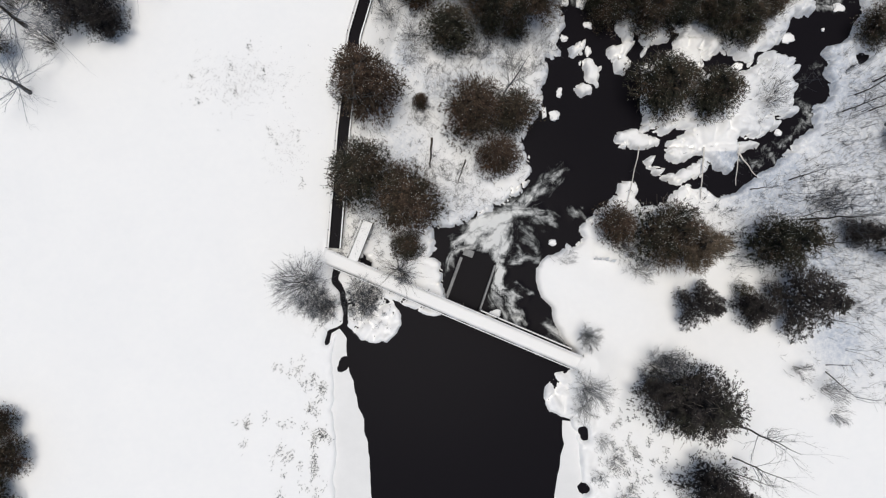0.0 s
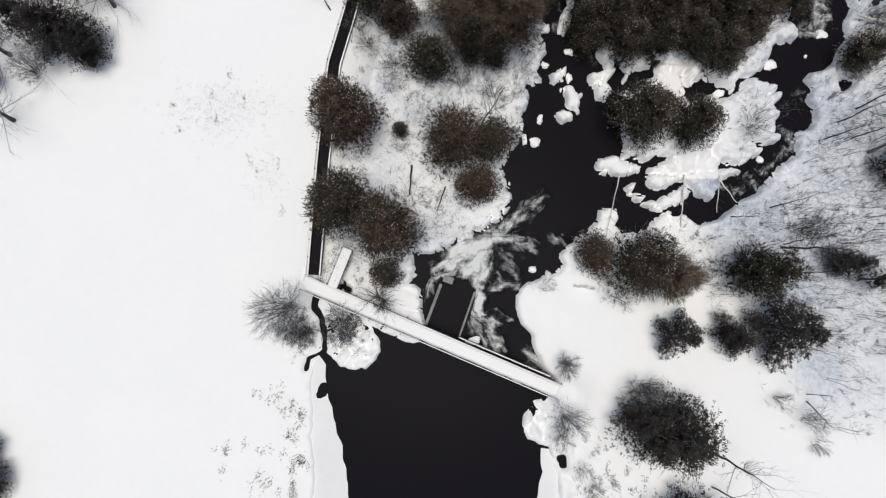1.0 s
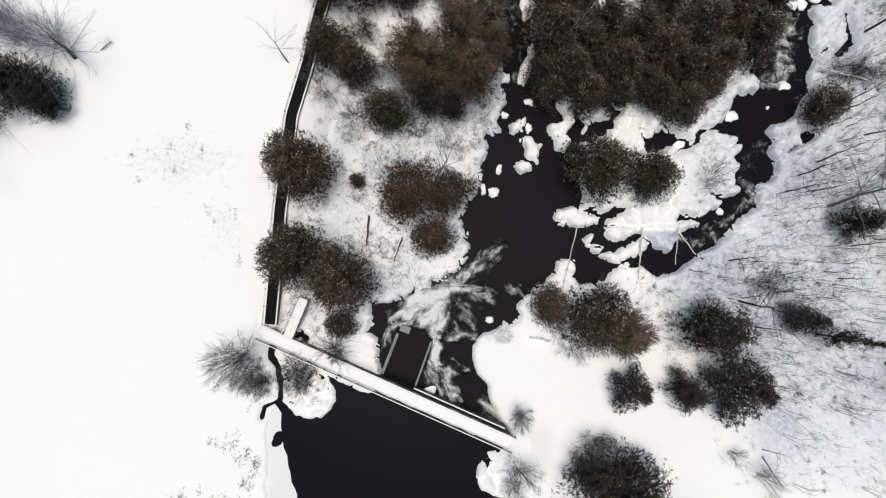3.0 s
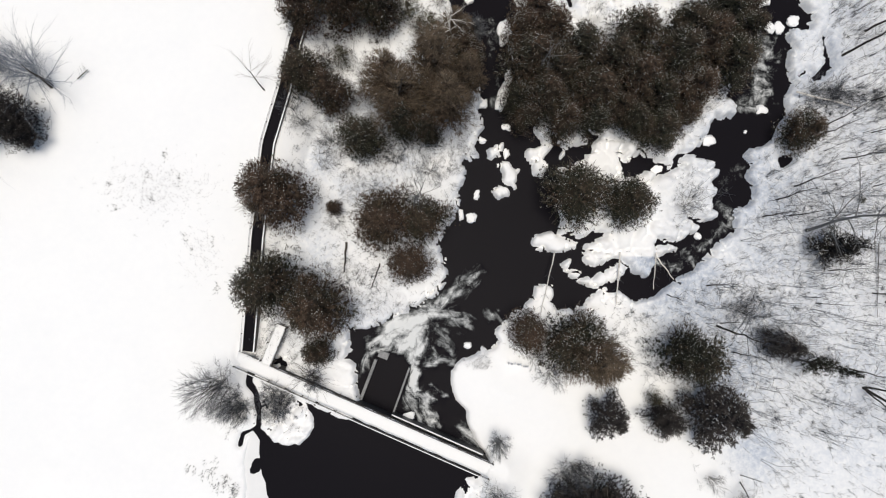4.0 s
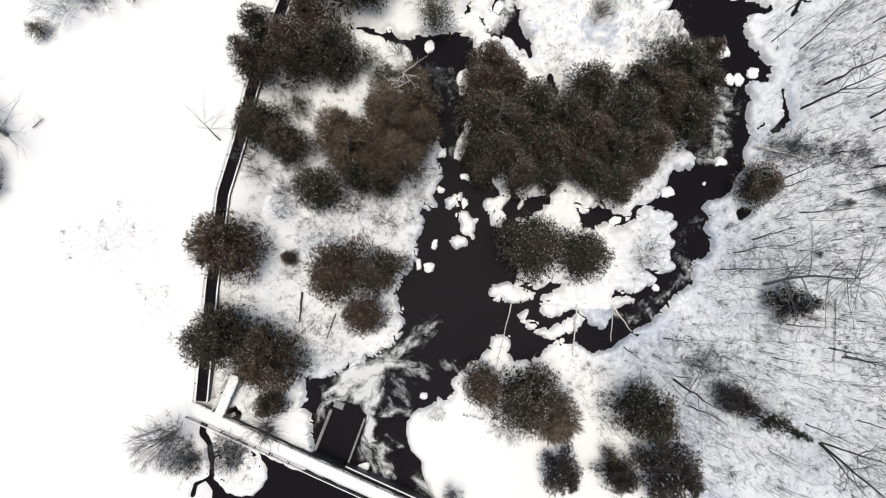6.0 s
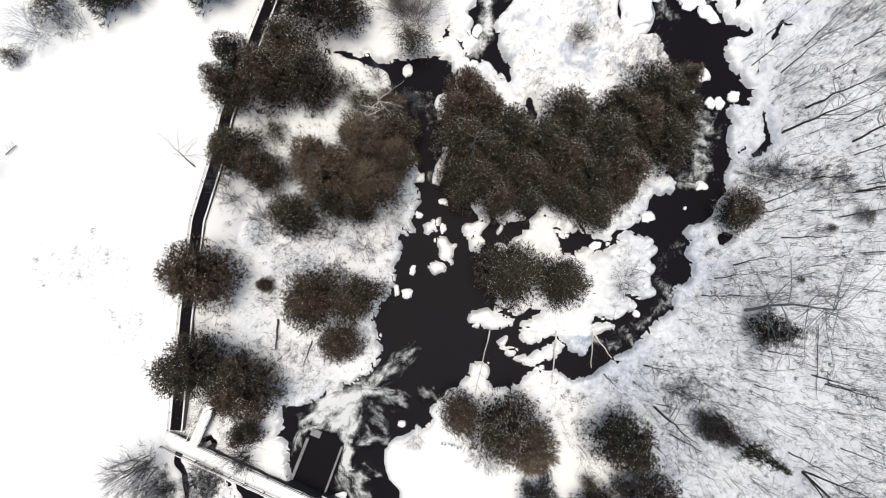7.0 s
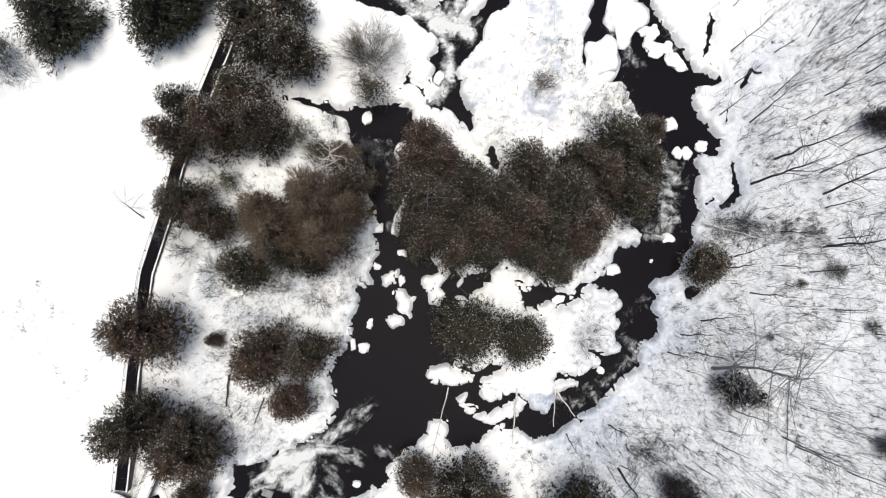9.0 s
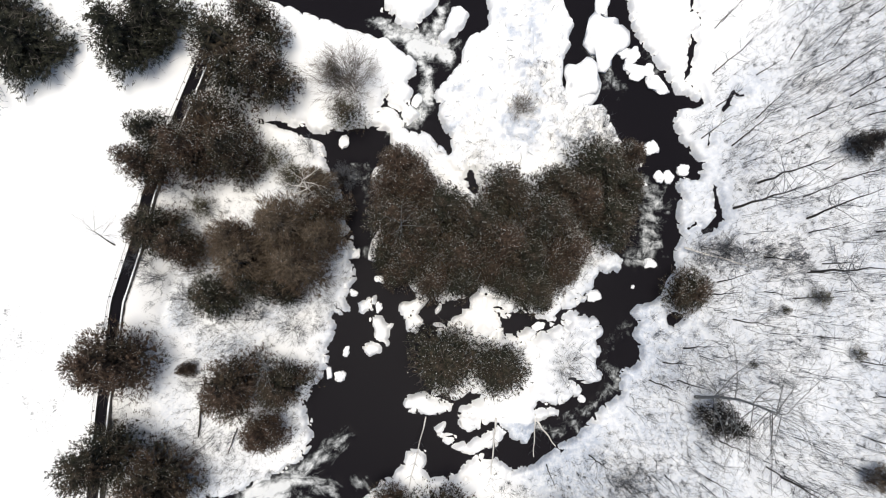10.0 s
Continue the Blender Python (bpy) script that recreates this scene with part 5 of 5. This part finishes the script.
def bare_tree(x, y, high, dx, dy, seed, depth=2, bark=None, label="leafless grey-brown tree with thin forked branches in snow"):
    """A leafless tree: a leaning tapered trunk and forked branches."""
    rng = random.Random(seed)
    lean = math.hypot(dx, dy)
    if lean > 0.3 * high:
        dx, dy = dx * 0.3 * high / lean, dy * 0.3 * high / lean
    z0 = ground_at(x, y)
    depth += high > 12 and not bark
    t = thing("bare_tree", label, "tree", (x, y, z0 - 0.2), "bare trees")
    radius = 0.022 + (0.007 if high < 12 else 0.009) * high
    stem, twigs = Tubes(6), Tubes(3)
    n = 7
    pts = []
    for k in range(n + 1):
        f = k / n
        pts.append(Vector((dx * f + 0.05 * high * f * (1 - f) * rng.uniform(-1, 1), dy * f + 0.05 * high * f * (1 - f) * rng.uniform(-1, 1), high * f)))
    stem.add(pts, [radius * (1 - 0.9 * k / n) + 0.008 for k in range(n + 1)])

    def fork(p, d, long, r, depth):
        q = [p]
        for k in range(3):
            d = (d + Vector((rng.uniform(-1, 1), rng.uniform(-1, 1), rng.uniform(-0.3, 0.9))) * 0.22).normalized()
            q.append(q[-1] + d * long / 3)
        twigs.add(q, [r, r * 0.75, r * 0.55, r * 0.3])
        if depth:
            for k in range(3):
                w = (d + Vector((rng.uniform(-1, 1), rng.uniform(-1, 1), rng.uniform(-0.5, 0.8))) * 0.8).normalized()
                fork(q[1 + k], w, long * rng.uniform(0.4, 0.65), r * 0.5, depth - 1)

    for k in range(int(5 + high * 0.7)):
        f = rng.uniform(0.35, 0.98)
        i = min(int(f * n), n - 1)
        p = pts[i].lerp(pts[i + 1], f * n - i)
        a = rng.uniform(0, 6.28)
        d = Vector((math.cos(a), math.sin(a), rng.uniform(0.3, 1.2))).normalized()
        fork(p, d, high * rng.uniform(0.12, 0.26), radius * (1.05 - f) * 0.55 + 0.008, depth)
    part("trunk", stem.mesh("trunk"), bark or BARK, t)
    part("crown", twigs.mesh("crown"), bark or GREY_TWIG, t, "thin grey branches")


def spreading_tree(x, y, high, dx, dy, reach, seed, bark=None, girth=1.0, heavy=1.0, limbs_out=24, twig=None, label="leafless dark-barked tree with long limbs fanning over snow"):
    """A leafless tree whose long limbs fan out from the upper trunk."""
    rng = random.Random(seed)
    t = thing("bare_tree", label, "tree", (x, y, ground_at(x, y) - 0.2), "bare trees")
    stem, limbs = Tubes(7), Tubes(4)
    pts = [Vector((dx * f + 0.05 * high * math.sin(5 * f + seed) * f, dy * f + 0.05 * high * math.cos(6 * f + seed) * f, high * f)) for f in (0, 0.12, 0.3, 0.5, 0.7, 0.85, 1)]
    stem.add(pts, [girth * w for w in (0.27, 0.23, 0.19, 0.15, 0.10, 0.06, 0.02)])

    def limb(p, d, long, r, depth):
        q = [p]
        for k in range(4):
            d = (d + Vector((rng.uniform(-1, 1), rng.uniform(-1, 1), rng.uniform(-0.5, 0.5))) * 0.16).normalized()
            q.append(q[-1] + d * long / 4)
        limbs.add(q, [r, r * 0.8, r * 0.6, r * 0.4, r * 0.15])
        if depth:
            for k in range(5):
                w = (d + Vector((rng.uniform(-1, 1), rng.uniform(-1, 1), rng.uniform(-0.5, 0.6))) * 0.55).normalized()
                limb(q[1 + k % 4], w, long * rng.uniform(0.3, 0.55), r * 0.42, depth - 1)

    for k in range(limbs_out):
        f = rng.uniform(0.25, 0.95)
        i = min(int(f * 6), 5)
        a = 6.28 * k / 12 + rng.uniform(-0.3, 0.3)
        limb(pts[i].lerp(pts[i + 1], f * 6 - i), Vector((math.cos(a), math.sin(a), rng.uniform(-0.05, 0.7))).normalized(), reach * rng.uniform(0.6, 1.1), heavy * (0.022 + 0.04 * (1 - f)), 2)
    part("trunk", stem.mesh("trunk"), bark or BARK, t)
    part("crown", limbs.mesh("crown"), twig or bark or GREY_TWIG, t, "long grey limbs and twigs")


for k, (x, y, high, dx, dy) in enumerate(BARE_FIELD):
    spreading_tree(x, y, high, dx, dy, (6.5, 4.5, 4.5)[k % 3], 60 + k, twig=FROST_TWIG, label="leafless tree with frosted limbs at the field's edge")
rng = random.Random(77)
for k in range(46):
    x, y = rng.uniform(40, 66), rng.uniform(-18, 46)
    bare_tree(x, y, rng.uniform(5, 9), rng.uniform(-0.6, 0.6), rng.uniform(-0.6, 0.6), 500 + k, 1)
for k, row in enumerate(BARE_NE + BARE_E + BARE_SE + BARE_S + BARE_N[1:]):
    bare_tree(*row, k)
spreading_tree(-17.4, -18.1, 3.6, 0.1, 0.2, 2.7, 44, BARK, 0.45, 0.8)
spreading_tree(-2.2, 20.3, 10.5, 0.4, -0.3, 2.3, 45, BIRCH, 0.5, 1.5)
spreading_tree(*BARE_N[0], 2.6, 41, BARK, 0.35, 0.55, 7, PALE_TWIG, "small pale leafless sapling on the open snow")
for k, row in enumerate(BARE_GREY):
    spreading_tree(*row, 5.2, 306 + k, ASH_BARK, 0.75, 1.5)
for k, (x, y, r, high) in enumerate(BIRCHES):
    bare_tree(x, y, high, *((2.2, 2.4), (0.6, 0.4), (0.6, 0.4))[k], 900 + k, 1, ASH_BARK, "slender pale grey sapling rising among the cedars")


# ---------------------------------------------------------------- fallen trunks
def log(name, x0, y0, x1, y1, r, mat, label, lift=0.3):
    z0, z1 = max(ground_at(x0, y0), 0.0) + lift, max(ground_at(x1, y1), 0.0) + lift
    t = thing(name, label, "log", (x0, y0, z0), "fallen trunks")
    tube = Tubes(8)
    pts = [Vector((0, 0, 0)).lerp(Vector((x1 - x0, y1 - y0, z1 - z0)), k / 6) + Vector((0.05 * math.sin(2.2 * k), 0.05 * math.cos(1.7 * k), 0.03 * math.sin(k))) for k in range(7)]
    tube.add(pts, [r * (1 - 0.09 * k) for k in range(7)])
    part("stem", tube.mesh("stem"), mat, t)
    tw = Tubes(3)
    for k in range(2, 6):
        for s in (-1, 1):
            d = Vector((-(y1 - y0), x1 - x0, 0)).normalized() * s * 0.7 + Vector((x1 - x0, y1 - y0, 1)).normalized() * 0.6
            tw.add([pts[k], pts[k] + d * 0.5, pts[k] + d * 0.9 + Vector((0, 0, 0.2))], [0.02, 0.014, 0.005])
    part("twigs", tw.mesh("twigs"), GREY_TWIG, t)["kind"] = "stuff"


for row in BIRCH_LOGS:
    log("birch_log", *row, BIRCH, "pale birch trunk fallen across the bank")
for row in BIRCH_TRUNK:
    log("birch_log", *row, BIRCH, "long pale trunk leaning over the east bank", 0.9)
for row in DARK_LOGS:
    log("fallen_log", *row, BARK, "dark fallen log lying in snow")


rng = random.Random(31)
for k in range(7):
    f = k / 6
    x, y = 5.25 + 2.11 * f, -16.55 + -0.37 * f + rng.uniform(-0.1, 0.1)
    t = thing("snowy_stub", "broken stub thickly coated with snow on the bank", "stub", (x, y, ground_at(x, y) - 0.1), "stubs on the bank")
    core, coat = Tubes(5), Tubes(7)
    top = Vector((rng.uniform(-0.1, 0.1), rng.uniform(0.1, 0.5), rng.uniform(0.9, 1.9)))
    core.add([(0, 0, -0.1), top * 0.5, top * 0.97], [0.05, 0.04, 0.02])
    coat.add([top * 0.12, top * 0.3, top * 0.6, top * 0.9, top * 1.02], [0.06, 0.13, 0.10, 0.06, 0.01])
    part("stem", core.mesh("stem"), BARK, t)
    part("snow_coat", coat.mesh("snow_coat"), SNOW_CAP, t, "thick white coat of snow")

# ---------------------------------------------------------------- undergrowth
def brush(name, label, spots, seed, tall=(0.6, 2.2), stems=(2, 5), spread=0.5, thick=0.016):
    """Countless thin twigs standing in the snow, as one mesh."""
    rng = random.Random(seed)
    t = Tubes(3)
    for x, y in spots:
        z = ground_at(x, y)
        for k in range(rng.randint(*stems)):
            n = rng.uniform(*tall)
            a, lean = rng.uniform(0, 6.28), rng.uniform(0.05, spread)
            d = Vector((math.cos(a) * lean, math.sin(a) * lean, 1)).normalized()
            p = Vector((x + rng.uniform(-0.15, 0.15), y + rng.uniform(-0.15, 0.15), z - 0.1))
            mid = p + d * n * 0.5
            end = mid + (d + Vector((rng.uniform(-0.3, 0.3), rng.uniform(-0.3, 0.3), 0))) * n * 0.5
            t.add([p, mid, end] if n > 0.9 else [p, end], [thick, thick * 0.7, thick * 0.25] if n > 0.9 else [thick, thick * 0.3])
            for f in range(3 if n > 0.9 else 0):
                c, s = rng.uniform(0, 6.28), p.lerp(end, rng.uniform(0.35, 0.9))
                t.add([s, s + Vector((math.cos(c), math.sin(c), 0.7)) * n * rng.uniform(0.12, 0.3)], [thick * 0.5, thick * 0.2])
    me = t.mesh(name)
    me.materials.append(GREY_TWIG)
    return thing(name, label, "brush", kind="stuff", data=me)


def scatter(count, seed, inside):
    rng = random.Random(seed)
    out = []
    while len(out) < count:
        x, y = rng.uniform(-62, 68), rng.uniform(-50, 52)
        d = shore_at(x, y)
        if d > 0.5 and rng.random() < inside(x, y, d):
            out.append((x, y))
    return out


def east_wood(x, y, d):
    edge = (15 if y < -4 else 24) + 0.55 * max(0, -8 - y) + 0.75 * max(0, y - 12)
    return (1.0 if x > edge + 8 else 0.5 if x > edge else 0.0) * (0.6 + 0.4 * (noise.noise((x * 0.12, y * 0.12, 1)) > -0.1)) * (1.0 if y > -24 else 0.25 if y > -33 else 0.0) * (shore_at(x, y) > 1.0)


def west_bank(x, y, d):
    left = -22.5 + 0.22 * max(y, -10)
    return (0.9 if left < x < 3 and -17 < y < 22 else 0.0) * (0.25 + 0.75 * (noise.noise((x * 0.18, y * 0.18, 2)) > 0)) * (1 - math.exp(-((x + 5) ** 2 / 20 + (y + 8) ** 2 / 14)))


def litter(name, label, spots, seed, long=(0.15, 0.7), extra=0.0):
    """Fallen sticks, seed heads and bark lying on the snow, as one mesh."""
    rng = random.Random(seed)
    t = Tubes(3)
    for x, y in spots:
        a, n = rng.uniform(0, 6.28), rng.uniform(*long)
        p = []
        for k in range(3):
            p.append(Vector((x, y, ground_at(x, y) + 0.05)))
            a += rng.uniform(-1.1, 1.1)
            x, y = x + math.cos(a) * n / 2, y + math.sin(a) * n / 2
        w = rng.uniform(0.008, 0.022) + extra
        t.add(p, [w, w, w * 0.4])
    me = t.mesh(name)
    me.materials.append(GREY_TWIG)
    return thing(name, label, "litter", kind="stuff", data=me)


def shrub(x, y, r, high, seed, count=0, mat=None, label="leafless many-stemmed shrub with fine grey twigs"):
    """A bush of many forked stems that fan out from one root."""
    rng = random.Random(seed)
    count = count or int(24 + 20 * r if high > 3 else 12 + 12 * r)
    t = thing("shrub", label, "shrub", (x, y, ground_at(x, y) - 0.1), "shrubs")
    stems, twigs = Tubes(4), Tubes(3)
    for k in range(count):
        a, f = rng.uniform(0, 6.28), rng.uniform(0.15, 1.0)
        end = Vector((math.cos(a) * r * f, math.sin(a) * r * f, high * (1.05 - 0.5 * f * f)))
        root = Vector((end.x * rng.uniform(0, 0.5) + rng.uniform(-0.2, 0.2) * r, end.y * rng.uniform(0, 0.5) + rng.uniform(-0.2, 0.2) * r, -0.05))
        mid = root.lerp(end, 0.5) + Vector((rng.uniform(-0.1, 0.1) * r, rng.uniform(-0.1, 0.1) * r, 0.1 * high))
        w = 0.011 + 0.0024 * high
        stems.add([root, mid, end], [w, w * 0.7, w * 0.25])
        for j in range(7):
            p = mid.lerp(end, rng.random())
            d = Vector((math.cos(a) + rng.uniform(-1, 1), math.sin(a) + rng.uniform(-1, 1), rng.uniform(0, 1))).normalized()
            q = p + d * r * rng.uniform(0.15, 0.35)
            twigs.add([p, q], [w * 0.5, w * 0.15])
            for i in range(2):
                s = p.lerp(q, rng.uniform(0.3, 0.9))
                twigs.add([s, s + (d + Vector((rng.uniform(-1, 1), rng.uniform(-1, 1), 0.3))) * r * 0.12], [w * 0.35, w * 0.1])
    part("stem", stems.mesh("stem"), mat or BARK, t)
    part("crown", twigs.mesh("crown"), mat or GREY_TWIG, t)


for k, row in enumerate(SHRUBS_A + SHRUBS_B):
    shrub(*row, k, 0, ASH_BARK if 2 < row[0] < 6 else None)
for k, row in enumerate(SHRUBS_C):
    shrub(*row, 200 + k, 0, FROST_TWIG, "leafless shrub whitened with frost at the field's edge")
for k, row in enumerate(SHRUBS_N):
    shrub(*row, 400 + k, 150, PALE_TWIG, "wide leafless bush of pale brown twigs on snow")
shrub(20.1, 30.9, 1.9, 2.4, 430, 80, PALE_TWIG, "brown leafless bush on the island's snow")
brush("undergrowth", "thin grey saplings and twigs standing in snow", scatter(3000, 1, east_wood), 1, (0.5, 3.0), (1, 4), 0.5, 0.017)
brush("undergrowth", "low tangled grey brush in the snow of the wood", scatter(5000, 5, east_wood), 5, (0.3, 0.9), (3, 7), 1.3, 0.014)
brush("undergrowth", "tall slender saplings in the east wood", scatter(360, 12, east_wood), 12, (3.5, 8.0), (1, 3), 0.14, 0.030)
brush("undergrowth", "small dark tufts of dead stalks in the wood's snow", scatter(260, 14, east_wood), 14, (0.25, 0.6), (12, 22), 1.1, 0.022)
brush("undergrowth", "grey brush and dead stems on the snowy bank", scatter(1500, 2, west_bank), 2, (0.5, 2.0), (1, 4))
brush("undergrowth", "low tangled twigs on the snowy bank", scatter(2900, 6, west_bank), 6, (0.3, 0.9), (4, 9), 1.3, 0.0095)


def mound(x, y, d):
    return max(math.exp(-((x + 21.2) ** 2 / 2.2 + (y + 21.6) ** 2 / 2.4)), math.exp(-((x + 25.6) ** 2 / 1.6 + (y + 22.0) ** 2 / 2.2)))


brush("undergrowth", "dark matted brush poking through snow by the bridge", scatter(330, 21, mound), 21, (0.3, 1.0), (4, 9), 1.5, 0.020)


def thicket(x, y, d):
    return max(math.exp(-((x - 42.5) ** 2 / 8 + (y - 15.5) ** 2 / 2.5)), math.exp(-((x - 49) ** 2 / 10 + (y - 14.5) ** 2 / 2.5)), 0.6 * math.exp(-((x - 33) ** 2 / 6 + (y + 9.5) ** 2 / 5)), 0.8 * math.exp(-((x - 29) ** 2 / 7 + (y - 28) ** 2 / 4)))


brush("undergrowth", "dense grey thicket in the snow of the banks", scatter(400, 23, thicket), 23, (0.4, 1.6), (4, 8), 0.9, 0.018)


ISLAND_BRUSH = [(28.1, 29.8, 4.5), (22.2, 34.7, 5.5), (23.9, 32.4, 3.0), (15.5, 25.8, 4.0), (25.2, 28.1, 5.0)]


def island_brush(x, y, d):
    return max(math.exp(-((x - a) ** 2 + (y - b) ** 2) / r) for a, b, r in ISLAND_BRUSH)


brush("undergrowth", "fine grey-brown brush through the island's snow", scatter(420, 33, island_brush), 33, (0.25, 0.9), (4, 8), 1.2, 0.012)


def strewn(x, y, d):
    return max(east_wood(x, y, d), west_bank(x, y, d)) + (0.5 if big_at(x, y) else 0.0)


def big_at(x, y):
    i, j = int(np.searchsorted(gx, x)), int(np.searchsorted(gy, y))
    return isles[j, i] > 0.5


# dark sticks added to draw the shaded cracks between the island's humps
litter("crack_sticks", "dark crooked sticks, laid in also for cracks in the island snow", scatter(100, 8, lambda x, y, d: float(big_at(x, y) and y > 20)), 8, (0.35, 1.2), 0.010)
litter("twig_litter", "fallen sticks and dead stalks strewn on the snow", scatter(1900, 3, strewn), 3, (0.12, 0.6))


def field_weeds(x, y, d):
    patch = max(0.04 * math.exp(-((x + 38) ** 2 / 60 + (y - 3) ** 2 / 10)), 0.09 * math.exp(-((x + 31) ** 2 / 8 + (y + 3) ** 2 / 18)), math.exp(-((x + 27.5) ** 2 / 8 + (y + 36) ** 2 / 70)),
                math.exp(-((x + 34) ** 2 / 3 + (y + 36) ** 2 / 3)), math.exp(-((x - 9) ** 2 / 12 + (y + 42) ** 2 / 40)))
    return patch * (noise.noise((x * 0.7, y * 0.7, 4)) > 0.05)


def weeds(spots):
    """Clumps of dead stalks poking through the snow, as one mesh."""
    rng = random.Random(9)
    t = Tubes(3)
    for x, y in spots:
        z = ground_at(x, y)
        for k in range(rng.randint(6, 16)):
            x0, y0 = x + rng.gauss(0, 0.18), y + rng.gauss(0, 0.32)
            a, f, n = rng.uniform(0, 6.28), rng.uniform(0.05, 0.3), rng.uniform(0.15, 0.5)
            t.add([(x0, y0, z - 0.05), (x0 + math.cos(a) * f, y0 + math.sin(a) * f, z + n)], [0.028, 0.010])
    me = t.mesh("dead_weeds")
    me.materials.append(GREY_TWIG)
    thing("dead_weeds", "clumps of dead brown stalks poking through snow", "weeds", kind="stuff", data=me)


weeds(scatter(210, 4, field_weeds))
brush("undergrowth", "faint dry stubble showing through the field's snow", scatter(700, 31, lambda x, y, d: max(math.exp(-((x + 34.8) ** 2 / 26 + (y - 2.9) ** 2 / 5)), 0.8 * math.exp(-((x + 30.0) ** 2 / 3 + (y - -4.3) ** 2 / 6)))), 31, (0.10, 0.30), (2, 5), 1.3, 0.016)
